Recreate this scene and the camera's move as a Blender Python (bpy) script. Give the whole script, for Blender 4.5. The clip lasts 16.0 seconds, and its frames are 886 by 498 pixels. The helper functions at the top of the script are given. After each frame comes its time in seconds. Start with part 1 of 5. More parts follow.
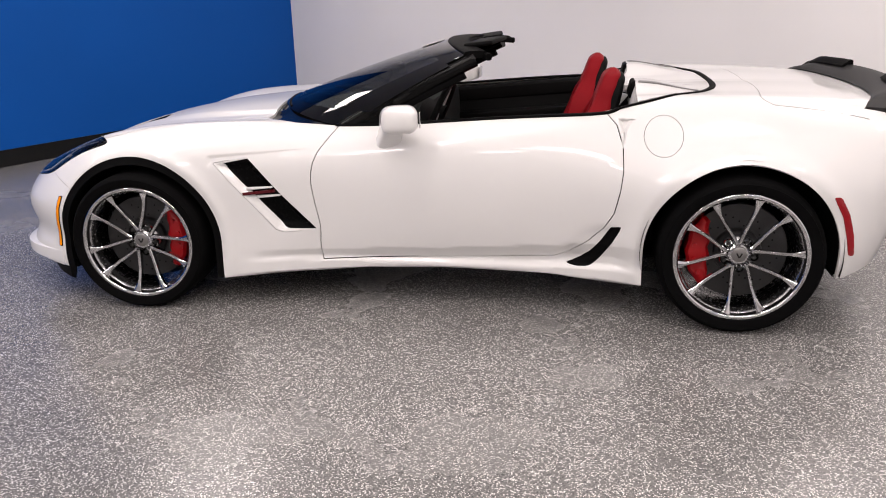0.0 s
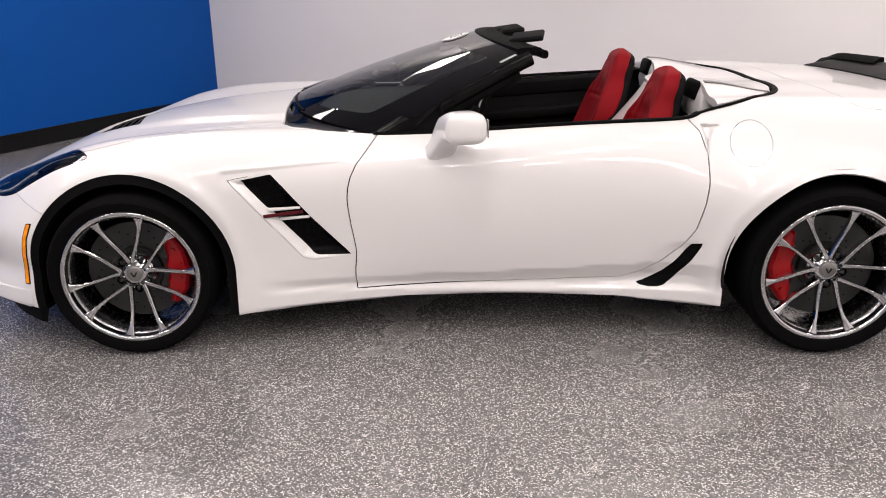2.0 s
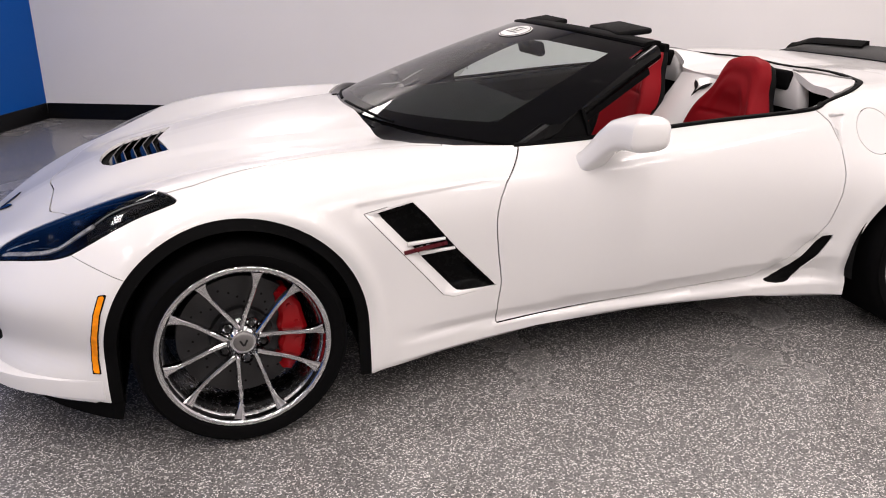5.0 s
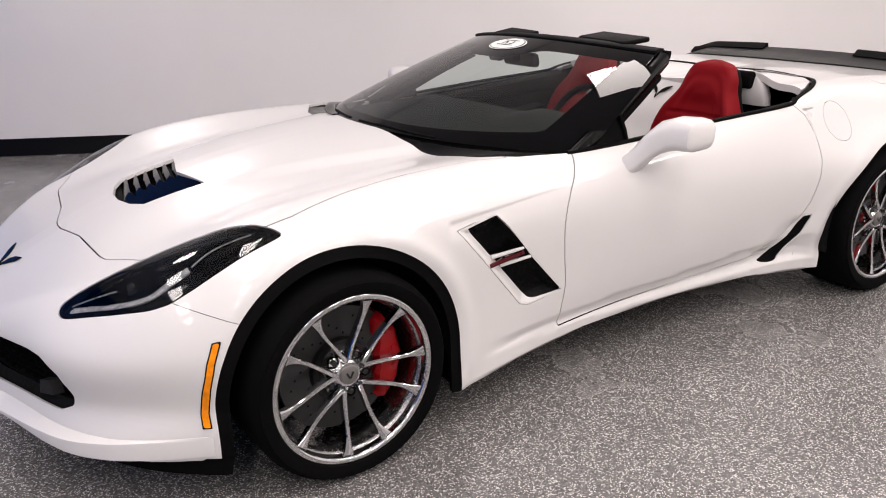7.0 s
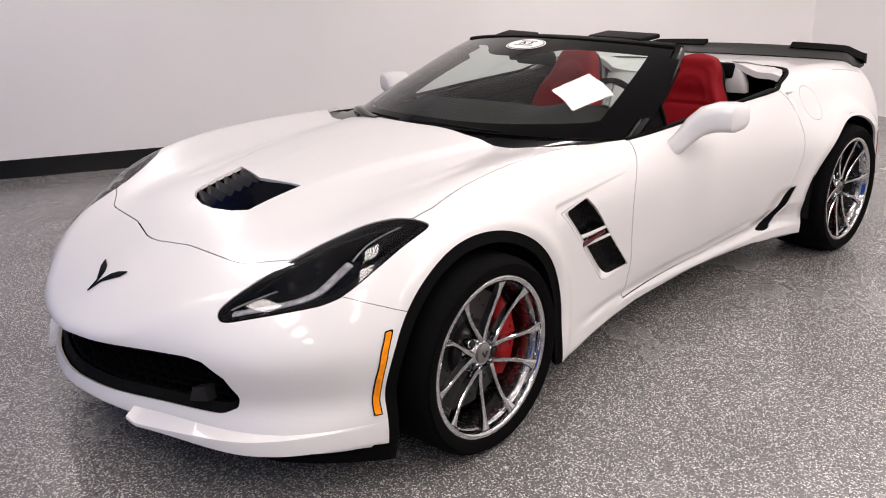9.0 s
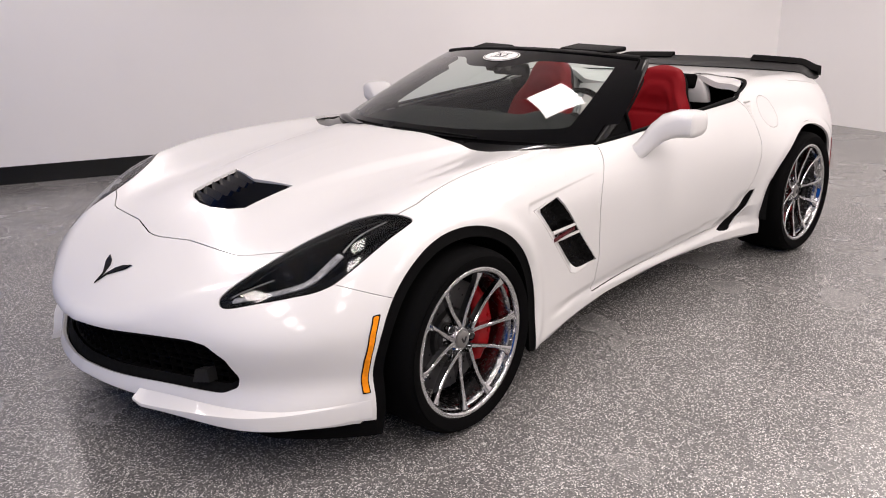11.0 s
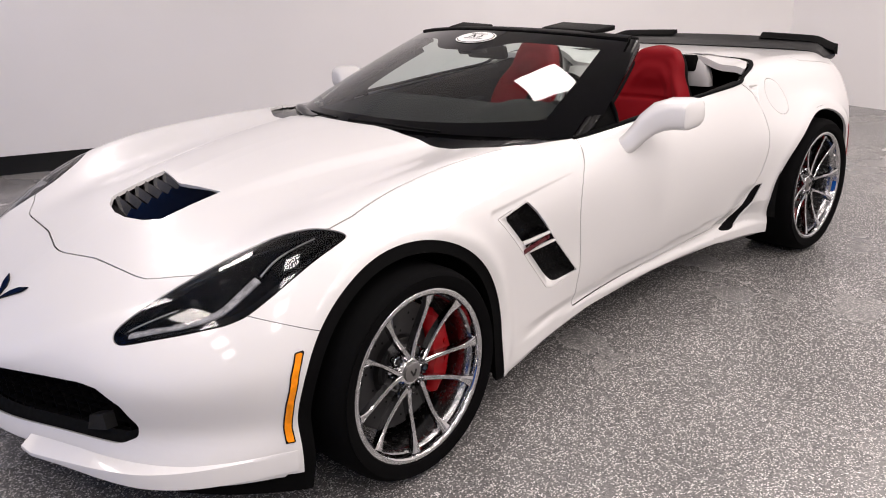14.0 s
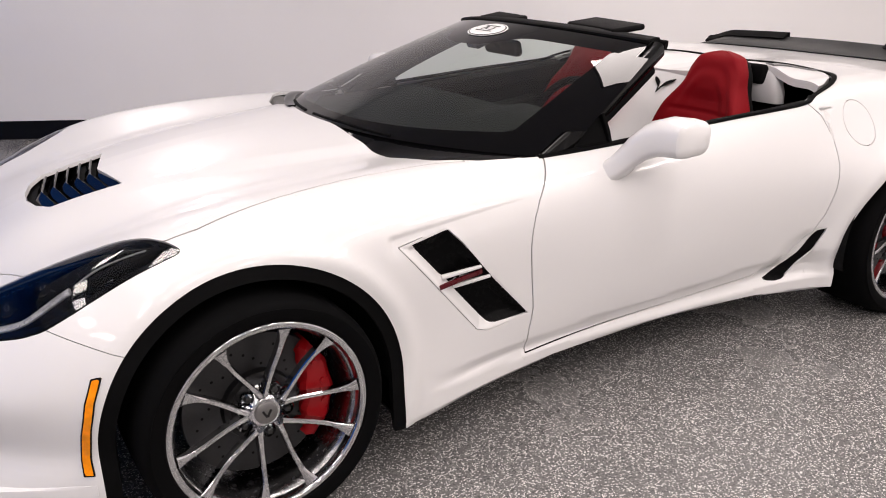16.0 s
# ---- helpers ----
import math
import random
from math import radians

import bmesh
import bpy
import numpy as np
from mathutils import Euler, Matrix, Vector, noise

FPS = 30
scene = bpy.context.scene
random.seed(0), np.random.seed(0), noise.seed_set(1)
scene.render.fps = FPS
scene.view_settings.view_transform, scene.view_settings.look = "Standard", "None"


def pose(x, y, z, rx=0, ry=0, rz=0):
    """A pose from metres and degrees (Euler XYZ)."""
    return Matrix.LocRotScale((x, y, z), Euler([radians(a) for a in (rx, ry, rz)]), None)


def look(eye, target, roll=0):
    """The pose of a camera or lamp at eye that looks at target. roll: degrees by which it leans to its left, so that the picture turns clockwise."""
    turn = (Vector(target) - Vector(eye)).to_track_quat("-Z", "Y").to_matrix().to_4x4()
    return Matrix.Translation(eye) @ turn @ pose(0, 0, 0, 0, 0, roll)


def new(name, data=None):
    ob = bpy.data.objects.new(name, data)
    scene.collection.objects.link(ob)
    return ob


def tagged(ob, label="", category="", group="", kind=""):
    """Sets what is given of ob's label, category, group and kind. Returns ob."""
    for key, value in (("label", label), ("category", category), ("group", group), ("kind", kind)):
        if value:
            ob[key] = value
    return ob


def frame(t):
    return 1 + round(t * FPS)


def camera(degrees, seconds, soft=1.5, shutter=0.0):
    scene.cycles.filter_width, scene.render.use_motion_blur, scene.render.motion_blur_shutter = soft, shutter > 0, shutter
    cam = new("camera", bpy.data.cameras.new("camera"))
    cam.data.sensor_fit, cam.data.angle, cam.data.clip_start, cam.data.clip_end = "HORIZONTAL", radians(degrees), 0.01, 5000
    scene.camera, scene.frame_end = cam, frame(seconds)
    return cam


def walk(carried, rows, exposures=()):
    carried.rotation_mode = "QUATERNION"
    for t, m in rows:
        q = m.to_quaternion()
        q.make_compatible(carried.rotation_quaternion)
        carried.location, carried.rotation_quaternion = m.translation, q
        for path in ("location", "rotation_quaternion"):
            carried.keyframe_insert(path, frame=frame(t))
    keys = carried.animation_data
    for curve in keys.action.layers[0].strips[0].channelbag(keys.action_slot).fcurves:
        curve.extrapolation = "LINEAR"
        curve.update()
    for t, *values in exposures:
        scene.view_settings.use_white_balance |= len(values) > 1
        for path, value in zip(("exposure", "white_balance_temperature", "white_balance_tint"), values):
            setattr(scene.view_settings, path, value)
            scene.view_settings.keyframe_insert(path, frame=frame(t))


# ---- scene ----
cam = camera(58.0, 16.0, soft=1.0)

EXPOSURE = 0.45
PATH = [
    (0, (2.054, -4.23, 1.424), (1.715, -2.358, 0.807), -1.5),
    (0.5, (1.867, -4.083, 1.444), (1.591, -2.206, 0.811), -1.3),
    (1, (1.66, -4.039, 1.451), (1.454, -2.157, 0.808), -1.2),
    (1.5, (1.47, -3.982, 1.431), (1.355, -2.093, 0.786), -1.0),
    (2, (1.274, -3.832, 1.431), (1.236, -1.94, 0.784), -0.5),
    (2.5, (1.071, -3.728, 1.417), (1.118, -1.837, 0.767), -0.1),
    (3, (0.817, -3.662, 1.427), (0.98, -1.781, 0.768), -0.5),
    (3.5, (0.614, -3.52, 1.405), (0.855, -1.649, 0.74), -0.2),
    (4, (0.382, -3.375, 1.413), (0.715, -1.518, 0.748), 0.2),
    (4.5, (0.156, -3.298, 1.427), (0.594, -1.466, 0.755), -0.0),
    (7, (-0.871, -2.875, 1.458), (0.114, -1.261, 0.804), -1.0),
    (7.5, (-1.096, -2.795, 1.459), (-0.001, -1.251, 0.815), -1.0),
    (8, (-1.348, -2.77, 1.467), (-0.17, -1.291, 0.816), -1.5),
    (8.5, (-1.507, -2.652, 1.458), (-0.278, -1.213, 0.809), -1.6),
    (9, (-1.635, -2.53, 1.463), (-0.364, -1.126, 0.822), -1.9),
    (11.5, (-1.801, -2.732, 1.48), (-0.484, -1.356, 0.868), -1.6),
    (12, (-1.77, -2.752, 1.468), (-0.462, -1.366, 0.861), -1.9),
    (12.5, (-1.726, -2.763, 1.466), (-0.423, -1.376, 0.852), -2.4),
    (13, (-1.663, -2.733, 1.466), (-0.363, -1.347, 0.841), -2.6),
    (13.5, (-1.538, -2.6, 1.461), (-0.248, -1.216, 0.814), -2.5),
    (14, (-1.36, -2.532, 1.451), (-0.081, -1.143, 0.79), -2.3),
    (14.5, (-1.123, -2.545, 1.447), (0.083, -1.096, 0.778), -1.1),
    (15, (-0.957, -2.621, 1.426), (0.184, -1.122, 0.754), -1.0),
    (15.5, (-0.75, -2.673, 1.428), (0.309, -1.125, 0.734), -0.3),
    (16, (-0.481, -2.688, 1.428), (0.439, -1.051, 0.741), -0.4),
]
walk(cam, [(t, look(eye, target, roll)) for t, eye, target, roll in PATH], exposures=((0.0, EXPOSURE), (16.0, EXPOSURE)))

# ---- world and light ----
world = bpy.data.worlds.new("world")
scene.world = world
world.use_nodes = True
world.node_tree.nodes["Background"].inputs["Color"].default_value = (0.9, 0.93, 1.0, 1)
world.node_tree.nodes["Background"].inputs["Strength"].default_value = 0.02
LAMP_POWER = 15.5
CEILING = 3.5

# ---- materials ----
def nodes_of(name):
    m = bpy.data.materials.new(name)
    m.use_nodes = True
    t = m.node_tree
    return m, t.nodes, t.links, t.nodes["Principled BSDF"]


def surface(name, color, rough=0.5, metal=0.0, coat=0.0, grain=60.0, vary=0.06, wear=0.08, relief=0.0, spec=0.5, blotch=3.0):
    """A plain painted, moulded or cast surface with fine grain and broad unevenness."""
    m, n, l, b = nodes_of(name)
    where = n.new("ShaderNodeTexCoord")
    fine, broad = n.new("ShaderNodeTexNoise"), n.new("ShaderNodeTexNoise")
    fine.inputs["Scale"].default_value, fine.inputs["Detail"].default_value = grain, 4
    broad.inputs["Scale"].default_value, broad.inputs["Detail"].default_value = blotch, 3
    l.new(where.outputs["Object"], fine.inputs["Vector"]), l.new(where.outputs["Object"], broad.inputs["Vector"])
    mix = n.new("ShaderNodeMix")
    mix.data_type, mix.blend_type = "RGBA", "MULTIPLY"
    mix.inputs["Factor"].default_value = 1.0
    tone = n.new("ShaderNodeMapRange")
    tone.inputs["From Min"].default_value, tone.inputs["From Max"].default_value = 0.3, 0.7
    tone.inputs["To Min"].default_value, tone.inputs["To Max"].default_value = 1 - vary, 1 + vary * 0.4
    l.new(broad.outputs["Fac"], tone.inputs["Value"])
    mix.inputs["A"].default_value = (*color, 1)
    l.new(tone.outputs["Result"], mix.inputs["B"])
    l.new(mix.outputs["Result"], b.inputs["Base Color"])
    gloss = n.new("ShaderNodeMapRange")
    gloss.inputs["From Min"].default_value, gloss.inputs["From Max"].default_value = 0.3, 0.7
    gloss.inputs["To Min"].default_value, gloss.inputs["To Max"].default_value = max(rough - wear, 0.01), min(rough + wear, 1)
    l.new(fine.outputs["Fac"], gloss.inputs["Value"])
    l.new(gloss.outputs["Result"], b.inputs["Roughness"])
    b.inputs["Metallic"].default_value, b.inputs["Specular IOR Level"].default_value = metal, spec
    b.inputs["Coat Weight"].default_value, b.inputs["Coat Roughness"].default_value = coat, 0.03
    if relief:
        r = n.new("ShaderNodeBump")
        r.inputs["Strength"].default_value, r.inputs["Distance"].default_value = 0.5, relief
        l.new(fine.outputs["Fac"], r.inputs["Height"]), l.new(r.outputs["Normal"], b.inputs["Normal"])
    return m


def glass(name, tint, rough=0.0, clear=0.93, ior=1.5):
    """Thin sheet glass: mostly clear, with its mirror gloss."""
    m, n, l, b = nodes_of(name)
    n.remove(b)
    out = n["Material Output"]
    pass_on, mirror, mix, edge = n.new("ShaderNodeBsdfTransparent"), n.new("ShaderNodeBsdfGlossy"), n.new("ShaderNodeMixShader"), n.new("ShaderNodeFresnel")
    pass_on.inputs["Color"].default_value = (*[c * clear for c in tint], 1)
    mirror.inputs["Roughness"].default_value = rough
    edge.inputs["IOR"].default_value = ior
    l.new(edge.outputs["Fac"], mix.inputs["Fac"])
    l.new(pass_on.outputs["BSDF"], mix.inputs[1]), l.new(mirror.outputs["BSDF"], mix.inputs[2])
    l.new(mix.outputs["Shader"], out.inputs["Surface"])
    return m


def glow(name, color, strength):
    m, n, l, b = nodes_of(name)
    b.inputs["Base Color"].default_value = (0.8, 0.8, 0.8, 1)
    b.inputs["Emission Color"].default_value, b.inputs["Emission Strength"].default_value = (*color, 1), strength
    return m


def flake_floor():
    """Grey epoxy with scattered light and dark flakes under a clear coat."""
    m, n, l, b = nodes_of("flake_epoxy")
    where = n.new("ShaderNodeTexCoord")
    color = None

    def mixed(fac, a, c):
        x = n.new("ShaderNodeMix")
        x.data_type = "RGBA"
        l.new(fac, x.inputs["Factor"])
        if isinstance(a, tuple):
            x.inputs["A"].default_value = (*a, 1)
        else:
            l.new(a, x.inputs["A"])
        if isinstance(c, tuple):
            x.inputs["B"].default_value = (*c, 1)
        else:
            l.new(c, x.inputs["B"])
        return x.outputs["Result"]

    warp = n.new("ShaderNodeTexNoise")
    warp.inputs["Scale"].default_value = 90
    l.new(where.outputs["Object"], warp.inputs["Vector"])
    bend = n.new("ShaderNodeVectorMath")
    bend.operation = "MULTIPLY_ADD"
    bend.inputs[1].default_value = (0.012, 0.012, 0.0)
    l.new(warp.outputs["Color"], bend.inputs[0]), l.new(where.outputs["Object"], bend.inputs[2])
    color = (0.135, 0.133, 0.130)
    for scale, share, tone, seed in ((150, 0.30, (0.075, 0.075, 0.075), 1), (190, 0.34, (0.22, 0.216, 0.211), 2), (150, 0.17, (0.47, 0.45, 0.435), 3), (210, 0.15, (0.76, 0.735, 0.715), 4)):
        shift = n.new("ShaderNodeVectorMath")
        shift.inputs[1].default_value = (seed * 3.7, seed * 1.9, 0)
        l.new(bend.outputs["Vector"], shift.inputs[0])
        cell = n.new("ShaderNodeTexVoronoi")
        cell.voronoi_dimensions = "2D"
        cell.inputs["Scale"].default_value = scale
        l.new(shift.outputs["Vector"], cell.inputs["Vector"])
        pick = n.new("ShaderNodeSeparateColor")
        l.new(cell.outputs["Color"], pick.inputs["Color"])
        chosen, near, both = n.new("ShaderNodeMath"), n.new("ShaderNodeMath"), n.new("ShaderNodeMath")
        chosen.operation, near.operation, both.operation = "LESS_THAN", "LESS_THAN", "MULTIPLY"
        chosen.inputs[1].default_value, near.inputs[1].default_value = share, 0.42
        l.new(pick.outputs["Red"], chosen.inputs[0]), l.new(cell.outputs["Distance"], near.inputs[0])
        l.new(chosen.outputs["Value"], both.inputs[0]), l.new(near.outputs["Value"], both.inputs[1])
        color = mixed(both.outputs["Value"], color, tone)
    broad = n.new("ShaderNodeTexNoise")
    broad.inputs["Scale"].default_value, broad.inputs["Detail"].default_value = 1.3, 5
    l.new(where.outputs["Object"], broad.inputs["Vector"])
    tone = n.new("ShaderNodeMapRange")
    tone.inputs["From Min"].default_value, tone.inputs["From Max"].default_value = 0.3, 0.7
    tone.inputs["To Min"].default_value, tone.inputs["To Max"].default_value = 0.84, 1.12
    l.new(broad.outputs["Fac"], tone.inputs["Value"])
    mul = n.new("ShaderNodeMix")
    mul.data_type, mul.blend_type = "RGBA", "MULTIPLY"
    mul.inputs["Factor"].default_value = 1
    l.new(color, mul.inputs["A"]), l.new(tone.outputs["Result"], mul.inputs["B"])
    l.new(mul.outputs["Result"], b.inputs["Base Color"])
    ripple = n.new("ShaderNodeTexNoise")
    ripple.inputs["Scale"].default_value, ripple.inputs["Detail"].default_value = 55, 3
    l.new(where.outputs["Object"], ripple.inputs["Vector"])
    r = n.new("ShaderNodeBump")
    r.inputs["Strength"].default_value, r.inputs["Distance"].default_value = 0.35, 0.002
    l.new(ripple.outputs["Fac"], r.inputs["Height"]), l.new(r.outputs["Normal"], b.inputs["Normal"])
    gloss = n.new("ShaderNodeMapRange")
    gloss.inputs["To Min"].default_value, gloss.inputs["To Max"].default_value = 0.15, 0.36
    l.new(broad.outputs["Fac"], gloss.inputs["Value"]), l.new(gloss.outputs["Result"], b.inputs["Roughness"])
    b.inputs["Specular IOR Level"].default_value = 0.75
    return m


WHITE = surface("white_car_paint", (0.71, 0.703, 0.697), rough=0.30, coat=0.7, vary=0.01, wear=0.02, grain=400)
DARK = surface("dark_underbody", (0.004, 0.004, 0.0042), rough=0.9, spec=0.15)
BLACK_GLOSS = surface("black_gloss_plastic", (0.003, 0.003, 0.0034), rough=0.08, wear=0.03, spec=0.22)
BLACK_GLASS = surface("black_glass_border", (0.002, 0.002, 0.0024), rough=0.015, wear=0.005, spec=0.13)
BLACK_SATIN = surface("black_satin_trim", (0.003, 0.003, 0.0032), rough=0.14, spec=0.16)
BLACK_INSERT = surface("black_vent_plastic", (0.0025, 0.0025, 0.0027), rough=0.25, spec=0.04)
BLACK_MATTE = surface("black_grained_plastic", (0.0035, 0.0035, 0.0037), rough=0.6, relief=0.0006, grain=900, spec=0.035)
CARBON = surface("dark_grey_composite", (0.010, 0.010, 0.0105), rough=0.5, grain=300, spec=0.3)
CHROME = surface("chrome", (0.52, 0.52, 0.53), rough=0.08, metal=1.0, wear=0.03, vary=0.03)
BARREL = surface("satin_wheel_barrel", (0.30, 0.30, 0.305), rough=0.24, metal=1.0, wear=0.06)
RUBBER = surface("tyre_rubber", (0.0030, 0.0030, 0.0032), rough=0.75, relief=0.0005, grain=500, spec=0.035)
STEEL = surface("brake_disc_iron", (0.055, 0.055, 0.056), rough=0.45, metal=1.0, grain=200)
RED_PAINT = surface("red_caliper_paint", (0.30, 0.002, 0.005), rough=0.35, spec=0.25, coat=0.15)
RED_LEATHER = surface("red_leather", (0.20, 0.002, 0.006), rough=0.6, relief=0.0006, grain=350, vary=0.10, spec=0.12)
BLACK_LEATHER = surface("black_leather", (0.0030, 0.0030, 0.0032), rough=0.65, relief=0.001, grain=350, spec=0.08)
DASH_LEATHER = surface("charcoal_dash_leather", (0.012, 0.0135, 0.0135), rough=0.6, relief=0.001, grain=350, spec=0.15)
SILVER = surface("silver_plastic", (0.45, 0.45, 0.46), rough=0.3, metal=0.6)
CAP_GREY = surface("grey_metal_cap", (0.22, 0.215, 0.21), rough=0.35, metal=0.8)
STRIP_GREY = surface("mid_grey_fairing_strip", (0.17, 0.168, 0.166), rough=0.4, grain=300)
HOOP_GREY = surface("light_grey_hoop_plastic", (0.52, 0.51, 0.51), rough=0.5, grain=300)
AMBER = surface("amber_lens", (0.95, 0.29, 0.004), rough=0.2, coat=0.2, spec=0.2, grain=120, vary=0.25, blotch=45.0)
RED_LENS = surface("red_lens", (0.26, 0.003, 0.008), rough=0.15, coat=0.3, spec=0.25, grain=120)
PAPER = surface("white_paper", (0.86, 0.86, 0.84), rough=0.7)
INK = surface("black_ink", (0.02, 0.02, 0.02), rough=0.6)
BADGE_RED = surface("dark_red_badge", (0.075, 0.004, 0.008), rough=0.3, spec=0.25)
WALL_WHITE = surface("white_wall_paint", (0.90, 0.885, 0.88), rough=0.42, vary=0.03, relief=0.0008, grain=120, blotch=0.8)
WALL_BLUE = surface("blue_wall_paint", (0.0018, 0.080, 0.365), rough=0.6, spec=0.15, vary=0.05, relief=0.0008, grain=120, blotch=0.8)
# pale so that the unseen added wall throws light back on the near flank
BOUNCE_WALL = surface("pale_bounce_wall_paint", (0.80, 0.79, 0.78), rough=0.6, relief=0.0008, grain=120)
BASE_BLACK = surface("black_rubber_baseboard", (0.004, 0.004, 0.0045), rough=0.35, spec=0.12)
CEILING_GREY = surface("pale_ceiling_paint", (0.84, 0.835, 0.83), rough=0.9)
WINDSCREEN = glass("tinted_windscreen_glass", (0.78, 0.88, 0.84), ior=1.58)
LENS = glass("clear_lamp_lens", (0.78, 0.80, 0.84))
LED_LENS = surface("frosted_led_guide", (0.42, 0.42, 0.43), rough=0.25, grain=200, vary=0.5, blotch=60.0)
PANEL_LIGHT = glow("led_panel", (1.0, 0.895, 0.862), LAMP_POWER)
FLOOR = flake_floor()

# ---- builders ----
def mesh_of(name, v, f, material, normals=None, smooth=True):
    me = bpy.data.meshes.new(name)
    me.from_pydata(np.asarray(v, float).tolist(), [], f.tolist() if hasattr(f, "tolist") else list(f))
    me.materials.append(material)
    if smooth:
        me.shade_smooth()
    if normals is not None:
        me.normals_split_custom_set_from_vertices(np.asarray(normals).tolist())
    me.update()
    return me


def part(name, data, material, parent=None, label="", sharp=0.6):
    """One mesh object under a thing or under a part. data: a bmesh, a mesh, or corners and faces."""
    if isinstance(data, bmesh.types.BMesh):
        me = bpy.data.meshes.new(name)
        data.to_mesh(me)
        data.free()
        me.materials.append(material)
        me.shade_smooth()
        me.set_sharp_from_angle(angle=sharp)
    elif isinstance(data, tuple):
        me = mesh_of(name, data[0], data[1], material)
        me.set_sharp_from_angle(angle=sharp)
    else:
        me = data
    ob = new(name, me)
    ob.parent = parent
    return tagged(ob, label)


def box(bm, size, m, bevel=0.0, segments=2):
    made = bmesh.ops.create_cube(bm, size=1.0, matrix=m @ Matrix.Diagonal((*size, 1)))
    if bevel:
        edges = {e for v in made["verts"] for e in v.link_edges}
        bmesh.ops.bevel(bm, geom=list(edges), offset=bevel, segments=segments, affect="EDGES", profile=0.5)
    return bm


def slab(size, m, bevel=0.0, segments=2):
    return box(bmesh.new(), size, m, bevel, segments)


def lathe(profile, n=72, axis="y"):
    """Corners and faces of a profile of (radius, along) turned round the axis."""
    p = np.array(profile, float)
    a = np.linspace(0, 2 * np.pi, n, endpoint=False)
    r, t = p[:, 0][:, None], p[:, 1][:, None] + 0 * a
    v = np.stack([r * np.cos(a), t, r * np.sin(a)], -1).reshape(-1, 3)
    f = []
    for i in range(len(p) - 1):
        for j in range(n):
            k = (j + 1) % n
            f.append((i * n + j, i * n + k, (i + 1) * n + k, (i + 1) * n + j))
    return v, f


def tube(path, sections, closed_ends=True):
    """Corners and faces of a loft: sections (loops of equal count) along a path."""
    v = np.concatenate(sections)
    n = len(sections[0])
    f = [(i * n + j, i * n + (j + 1) % n, (i + 1) * n + (j + 1) % n, (i + 1) * n + j) for i in range(len(sections) - 1) for j in range(n)]
    if closed_ends:
        f += [tuple(range(n))[::-1], tuple(range((len(sections) - 1) * n, len(sections) * n))]
    return v, f


def sweep(points, half_w, half_h, up=(0, 0, 1), n=10, power=3.0):
    """A rounded bar along points; half_w and half_h may be lists."""
    p = np.array(points, float)
    tan = np.gradient(p, axis=0)
    tan /= np.linalg.norm(tan, axis=1, keepdims=True)
    hw, hh = np.broadcast_to(half_w, len(p)), np.broadcast_to(half_h, len(p))
    a = np.linspace(0, 2 * np.pi, n, endpoint=False)
    cx, cy = np.sign(np.cos(a)) * np.abs(np.cos(a)) ** (2 / power), np.sign(np.sin(a)) * np.abs(np.sin(a)) ** (2 / power)
    loops = []
    for q, t, w, h in zip(p, tan, hw, hh):
        side = np.cross(t, up)
        side /= np.linalg.norm(side)
        top = np.cross(side, t)
        loops.append(q + np.outer(cx * w, side) + np.outer(cy * h, top))
    return tube(p, loops)


def patch(corner, nu, nv):
    """A sheet from corner(u, v), both from 0 to 1."""
    u, w = np.meshgrid(np.linspace(0, 1, nu), np.linspace(0, 1, nv), indexing="ij")
    v = np.stack(corner(u.ravel(), w.ravel()), -1)
    f = [(i * nv + j, (i + 1) * nv + j, (i + 1) * nv + j + 1, i * nv + j + 1) for i in range(nu - 1) for j in range(nv - 1)]
    return v, f


def thing(name, label, category, group="", kind="", at=(0, 0, 0)):
    ob = new(name)
    ob.location = at
    return tagged(ob, label, category, group, kind)


# ---- the room: a photo bay, turned against the car ----
BACK_LEFT = Vector((-1.50, 5.46))
ALONG = Vector((0.905, -0.425))
IN = Vector((-0.425, -0.905))
BACK_RIGHT = BACK_LEFT + ALONG * 9.75
RIGHT_IN = Vector((-0.25, -0.968))
DEPTH = 14.0
FRONT_LEFT = BACK_LEFT + IN * DEPTH
FRONT_RIGHT = BACK_RIGHT + RIGHT_IN * DEPTH


def wall(name, a, b, z0, z1, thick, material, label):
    """An upright slab from a to b, its room face on that line, its thickness outside."""
    d = (b - a)
    out = Vector((d.y, -d.x)).normalized()
    if out.dot(Vector((2.0, -1.5)) - a) > 0:
        out = -out
    base = [a, b, b + out * thick, a + out * thick]
    v = [(p.x, p.y, z) for z in (z0, z1) for p in base]
    f = [(0, 1, 2, 3), (7, 6, 5, 4)] + [(i, i + 4, (i + 1) % 4 + 4, (i + 1) % 4) for i in range(4)]
    bm = bmesh.new()
    vs = [bm.verts.new(c) for c in v]
    for q in f:
        bm.faces.new([vs[i] for i in q])
    bmesh.ops.recalc_face_normals(bm, faces=bm.faces)
    ob = part(name, bm, material)
    return tagged(ob, label, "wall", kind="structure")


wall("wall_back", BACK_LEFT, BACK_RIGHT, 0, CEILING, 0.15, WALL_WHITE, "smooth white painted wall behind the car")
wall("wall_blue", FRONT_LEFT, BACK_LEFT, 0, CEILING, 0.15, WALL_BLUE, "deep blue painted wall with a black baseboard")
wall("wall_right", BACK_RIGHT, FRONT_RIGHT, 0, CEILING, 0.15, WALL_WHITE, "white painted side wall without a baseboard")
